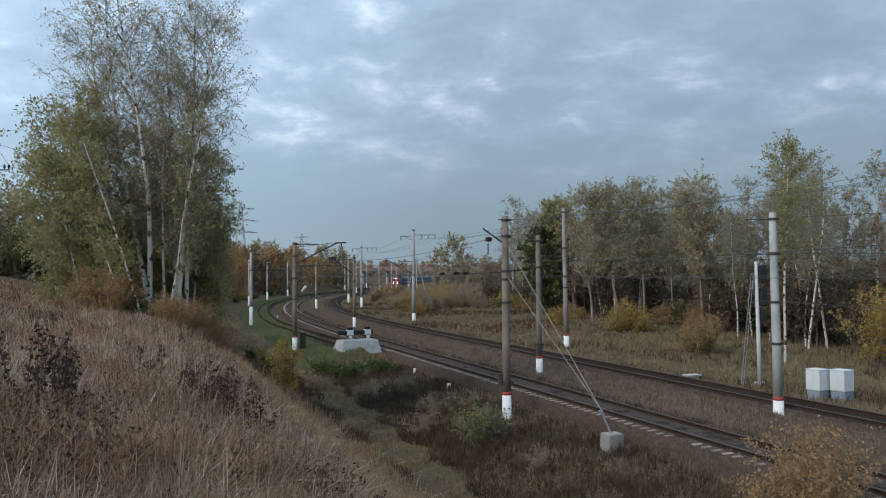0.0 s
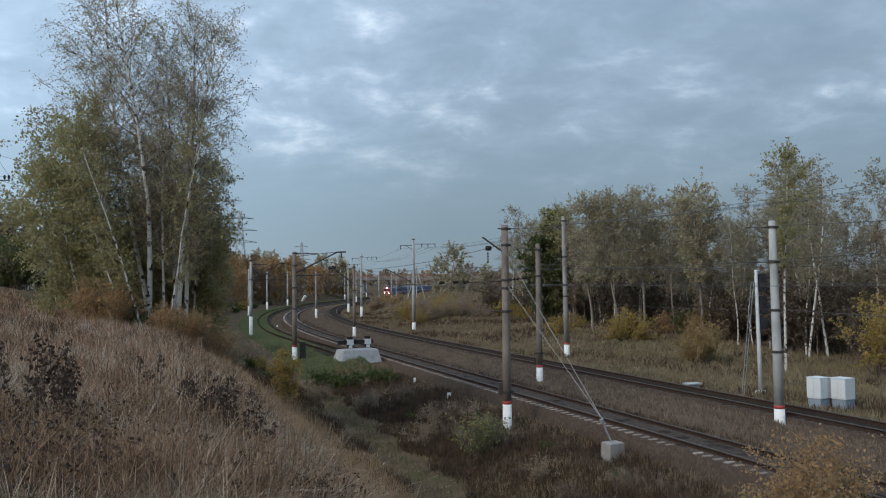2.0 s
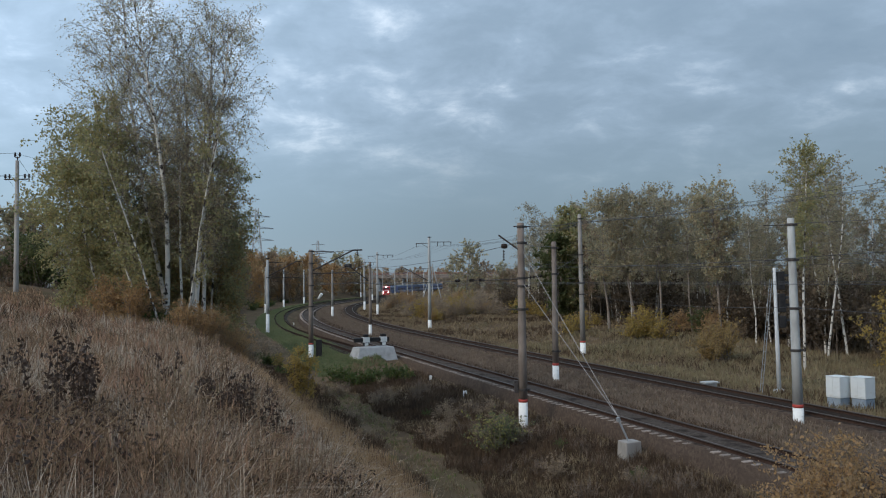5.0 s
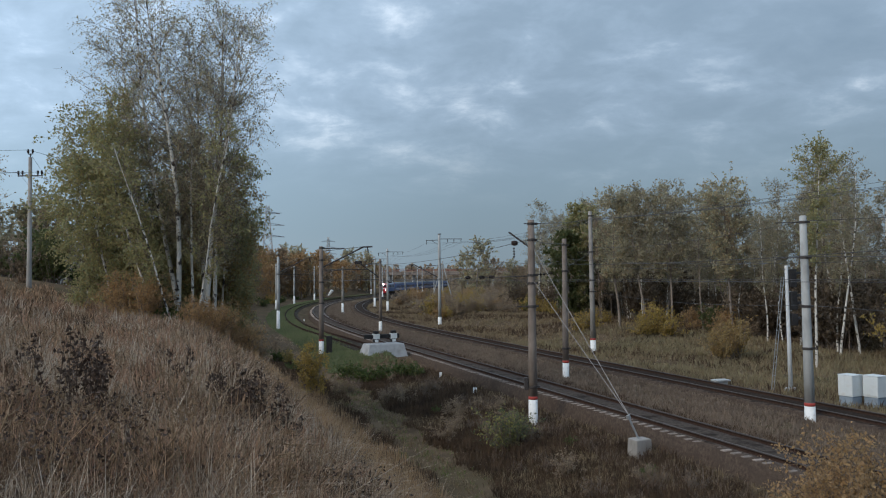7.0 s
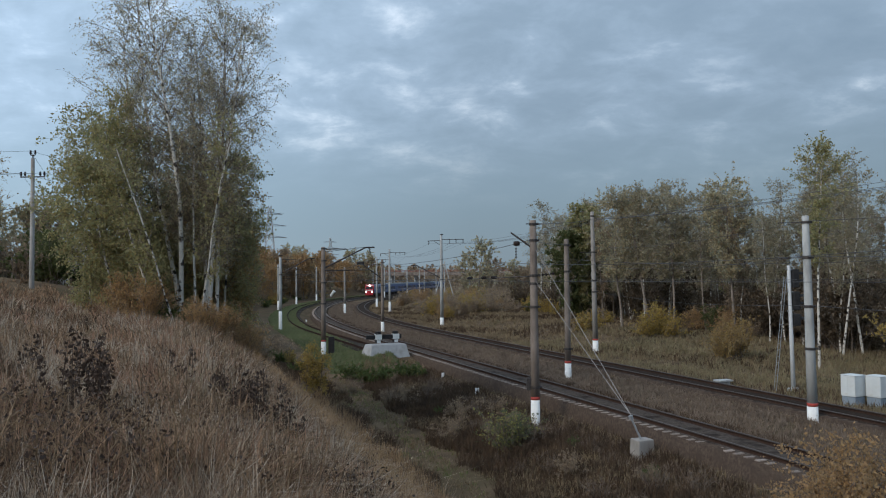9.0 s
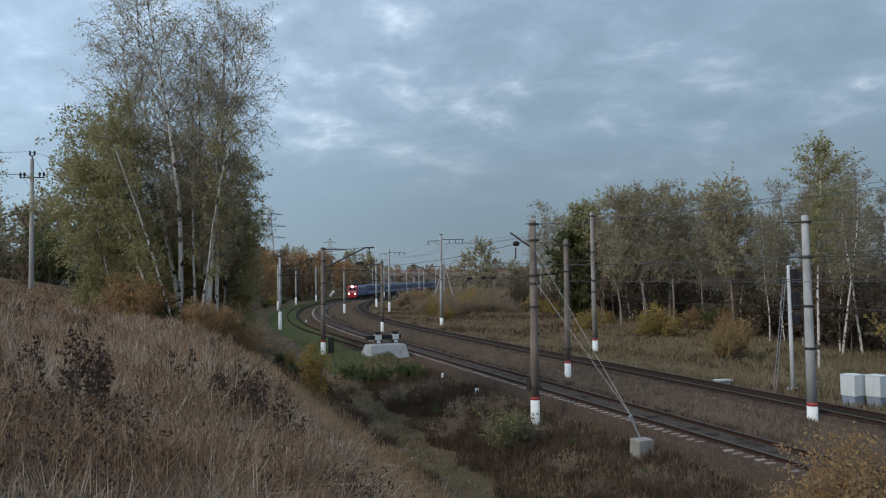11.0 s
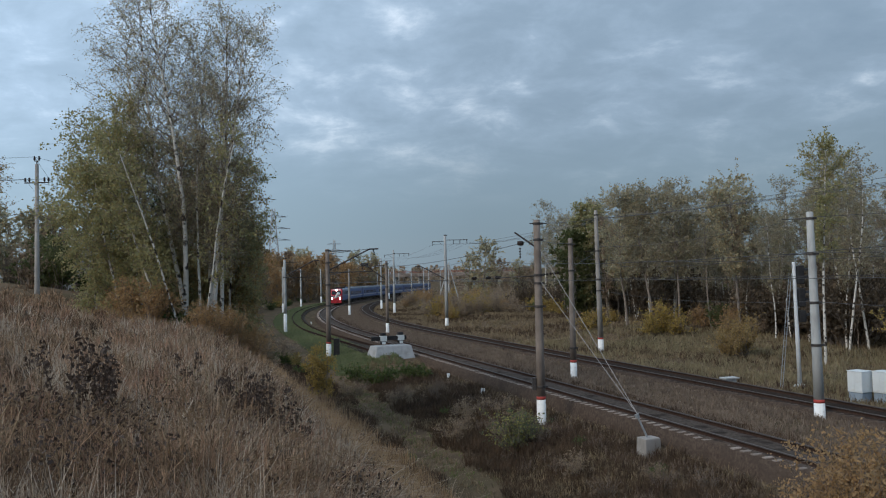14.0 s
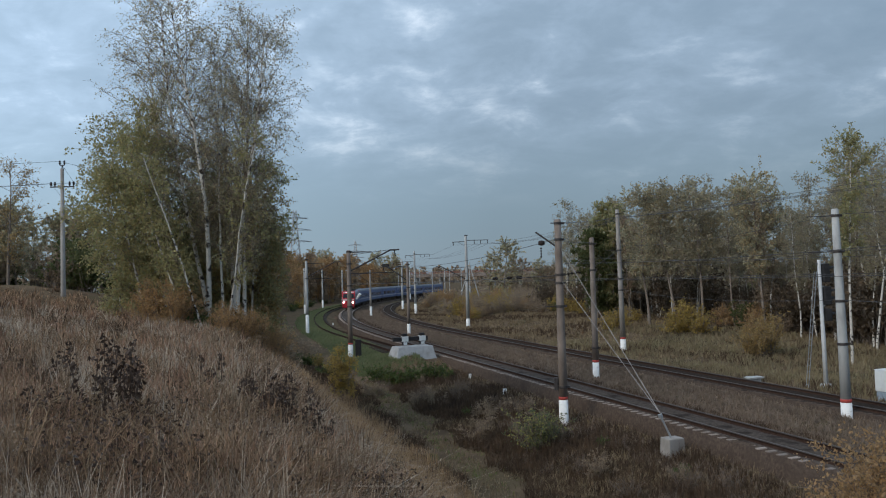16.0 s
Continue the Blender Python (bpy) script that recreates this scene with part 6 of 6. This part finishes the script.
def build_pylon(x, y, h, label):
    t = thing("pylon", label, "pylon", pose(x, y, gz(x, y), 0, 0, 20), "power pylons")
    w0 = h * 0.09
    bm = bmesh.new()
    wd = lambda f: w0 * (1 - f) ** 1.3 + h * 0.016
    n = 9
    for sx, sy in ((-1, -1), (1, -1), (1, 1), (-1, 1)):
        tube(bm, [(sx * wd(k / n), sy * wd(k / n), h * k / n) for k in range(n + 1)], 0.14, 4)
    for k in range(n):
        a, b = wd(k / n), wd((k + 1) / n)
        z0, z1 = h * k / n, h * (k + 1) / n
        for (p, q), (r, s) in (((-1, -1), (1, -1)), ((1, -1), (1, 1)), ((1, 1), (-1, 1)), ((-1, 1), (-1, -1))):
            tube(bm, [(p * a, q * a, z0), (r * b, s * b, z1)], 0.08, 4)
            tube(bm, [(r * a, s * a, z0), (p * b, q * b, z1)], 0.08, 4)
    part("lattice", bm, M_GALV, t)
    for f in (0.62, 0.76, 0.9):
        bm = bmesh.new()
        arm = h * (0.2 if f < 0.8 else 0.15)
        tube(bm, [(-arm, 0, h * f), (0, 0, h * f + 0.9), (arm, 0, h * f)], 0.13, 4)
        tube(bm, [(-arm, 0, h * f), (arm, 0, h * f)], 0.13, 4)
        part("cross_arm", bm, M_GALV, t)


def build_overhead_line(a_z):
    stations = [-112, -62, -12, 38, 88, 135, 180, 225, 270, 320]
    for w in (0.0, TRACK2):
        for a, b in zip(stations, stations[1:]):
            n = 8
            for nm, z, sag, lab in (("contact_wire", 6.05, 0.0, "thin contact wire above the track"), ("messenger_wire", 7.6, 0.75, "sagging messenger wire above the track")):
                pts = [at(a + (b - a) * k / n, w, z - sag * 4 * (k / n) * (1 - k / n)) for k in range(n + 1)]
                bm = bmesh.new()
                tube(bm, pts, 0.011, 4)
                tagged(new(nm, finish(bm, nm, M_WIRE)), lab, "wire", "overhead wires")
            bm = bmesh.new()
            for k in range(1, n):
                f = k / n
                p = at(a + (b - a) * f, w, 6.05)
                tube(bm, [p, p + Vector((0, 0, 1.55 - 3.0 * f * (1 - f)))], 0.007, 3)
            tagged(new("droppers", finish(bm, "droppers", M_WIRE)), "thin vertical droppers holding the contact wire", "wire", kind="stuff")
    A = Vector((3.1, 39.4, a_z))
    c, d, b = Vector((10.8, 70.4, gz(10.9, 70.4))), Vector((15.1, 36.3, gz(15.2, 36.3))), Vector((6.2, 51.6, gz(6.2, 51.6)))
    f, i, j = Vector((-4.2, 112.5, -0.45)), Vector((-16.39, 158.8, -0.7)), Vector((-21.49, 179.6, -0.7))
    e = Vector((-13.4, 71.4, -0.3))
    up = lambda v, z: v + Vector((0, 0, z))
    L = "thin overhead cable between masts"
    wire("span_wire", [up(A, 9.97), up(c, 11.8)], L, 0.016, 0.1)
    wire("span_wire", [up(A, 9.15), up(b, 8.7)], L, 0.016, 0.1)
    wire("span_wire", [up(b, 7.1), up(c, 8.9)], L, 0.016, 0.05)
    wire("span_wire", [up(b, 8.4), up(c, 6.4)], L, 0.02, 0.0)
    wire("anchored_wire", [up(A, 9.2), at(4, -4.6, 7.6), at(38, -4.9, 7.4)], "wire of the siding ending at the anchor mast", 0.014, 0.5)
    wire("anchored_wire", [up(A, 7.35), at(4, -4.6, 6.1), at(38, -4.9, 6.05)], "wire of the siding ending at the anchor mast", 0.014, 0.05)
    for f0 in (0.13, 0.17, 0.23):
        q0, q1 = up(A, 7.35), at(4, -4.6, 6.1)
        bm = bmesh.new()
        insulator(bm, q0.lerp(q1, f0), q0.lerp(q1, f0 + 0.016), 0.09, 4)
        tagged(new("tension_insulator", finish(bm, "tension_insulator", M_INSUL)), "black porcelain insulator string in the anchored wire", "insulator", "tension insulators")
    for off in (-1.8, 1.2, 2.1, 3.1):
        o = Vector((off, 0, 0))
        wire("feeder_wire", [up(c, 11.8) + o * 0.3, up(f, 11.65) + o, up(i, 11.3) + o, up(j, 10.5) + o, Vector((-24, 300, 11)) + o], "thin feeder wire along the railway", 0.012, 0.6)
        wire("feeder_wire", [up(c, 11.8) + o * 0.3, Vector((33, 18, 12.0)) + o], "thin feeder wire along the railway", 0.012, 0.6)
    for z in (9.3, 7.7, 5.5):
        wire("line_wire", [up(d, z), Vector((34, -4, z - 0.5))], L, 0.012, 0.4)
        wire("line_wire", [up(d, z), up(c, z)], L, 0.010, 0.4)
    # strutted wooden poles by the far bend
    t = thing("strutted_pole", "weathered grey pole with two slanting struts", "pole", pose(-5.6, 165, gz(-5.6, 165)))
    bar(t, "shaft", [(0, 0, -0.3), (0.1, 0, 9.0)], 0.13, M_CONC_PALE)
    bar(t, "strut", [(-2.6, 0, -0.3), (0, 0, 8.3)], 0.11, M_CONC_PALE)
    bar(t, "strut", [(2.4, 0.4, -0.3), (0.2, 0, 8.3)], 0.11, M_CONC_PALE)


build_ballast("ballast_main", 0.0, -110, 420, 1.4, -0.05, 1.75, M_BALLAST, "brown gravel ballast under the main track")
build_ballast("ballast_far", TRACK2, -110, 420, 1.4, -0.05, 1.75, M_BALLAST, "brown gravel ballast under the far track")
for w, bed in ((0.0, M_BALLAST_MID), (TRACK2, M_BALLAST_DARK)):
    tagged(new("oily_strip", mesh_arrays("oily_strip", *sweep(-110, 420, 0.7, w, [(-1.05, -0.06), (-0.92, -0.014), (0.92, -0.014), (1.05, -0.06)], 0.006), bed, True)),
           "dark oil-stained gravel between the rails", "ballast bed", kind="structure")
build_train()
MAST_Z = build_masts()
build_overhead_line(MAST_Z)
build_buffer_stop()
build_signal()
build_cabinets()
build_small_things()
build_pole_line()
build_bridge()
build_pylon(-82.0, 320.0, 34.0, "tall grey lattice power pylon behind trees")
build_pylon(-100.0, 560.0, 32.0, "distant grey lattice power pylon")
build_big_birches()
build_forest()
build_wood_edge()
build_other_plants()
build_grass()
build_track("track_main", 0.0, -90, 420, -50, 60, M_SLEEPER, "main railway track with steel rails on concrete sleepers")
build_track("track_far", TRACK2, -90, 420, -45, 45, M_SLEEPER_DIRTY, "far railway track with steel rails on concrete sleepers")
build_track("track_siding", SIDING, SIDING_END, 300, 0, 40, M_TIMBER, "disused siding with rusty rails sunk in grass", True)


def motions():
    for t, back in TRAIN:
        walk(t, [(k, vehicle_pose(S_HEAD_END + V_TRAIN * (16 - k) + back)) for k in range(0, 17)])


motions()
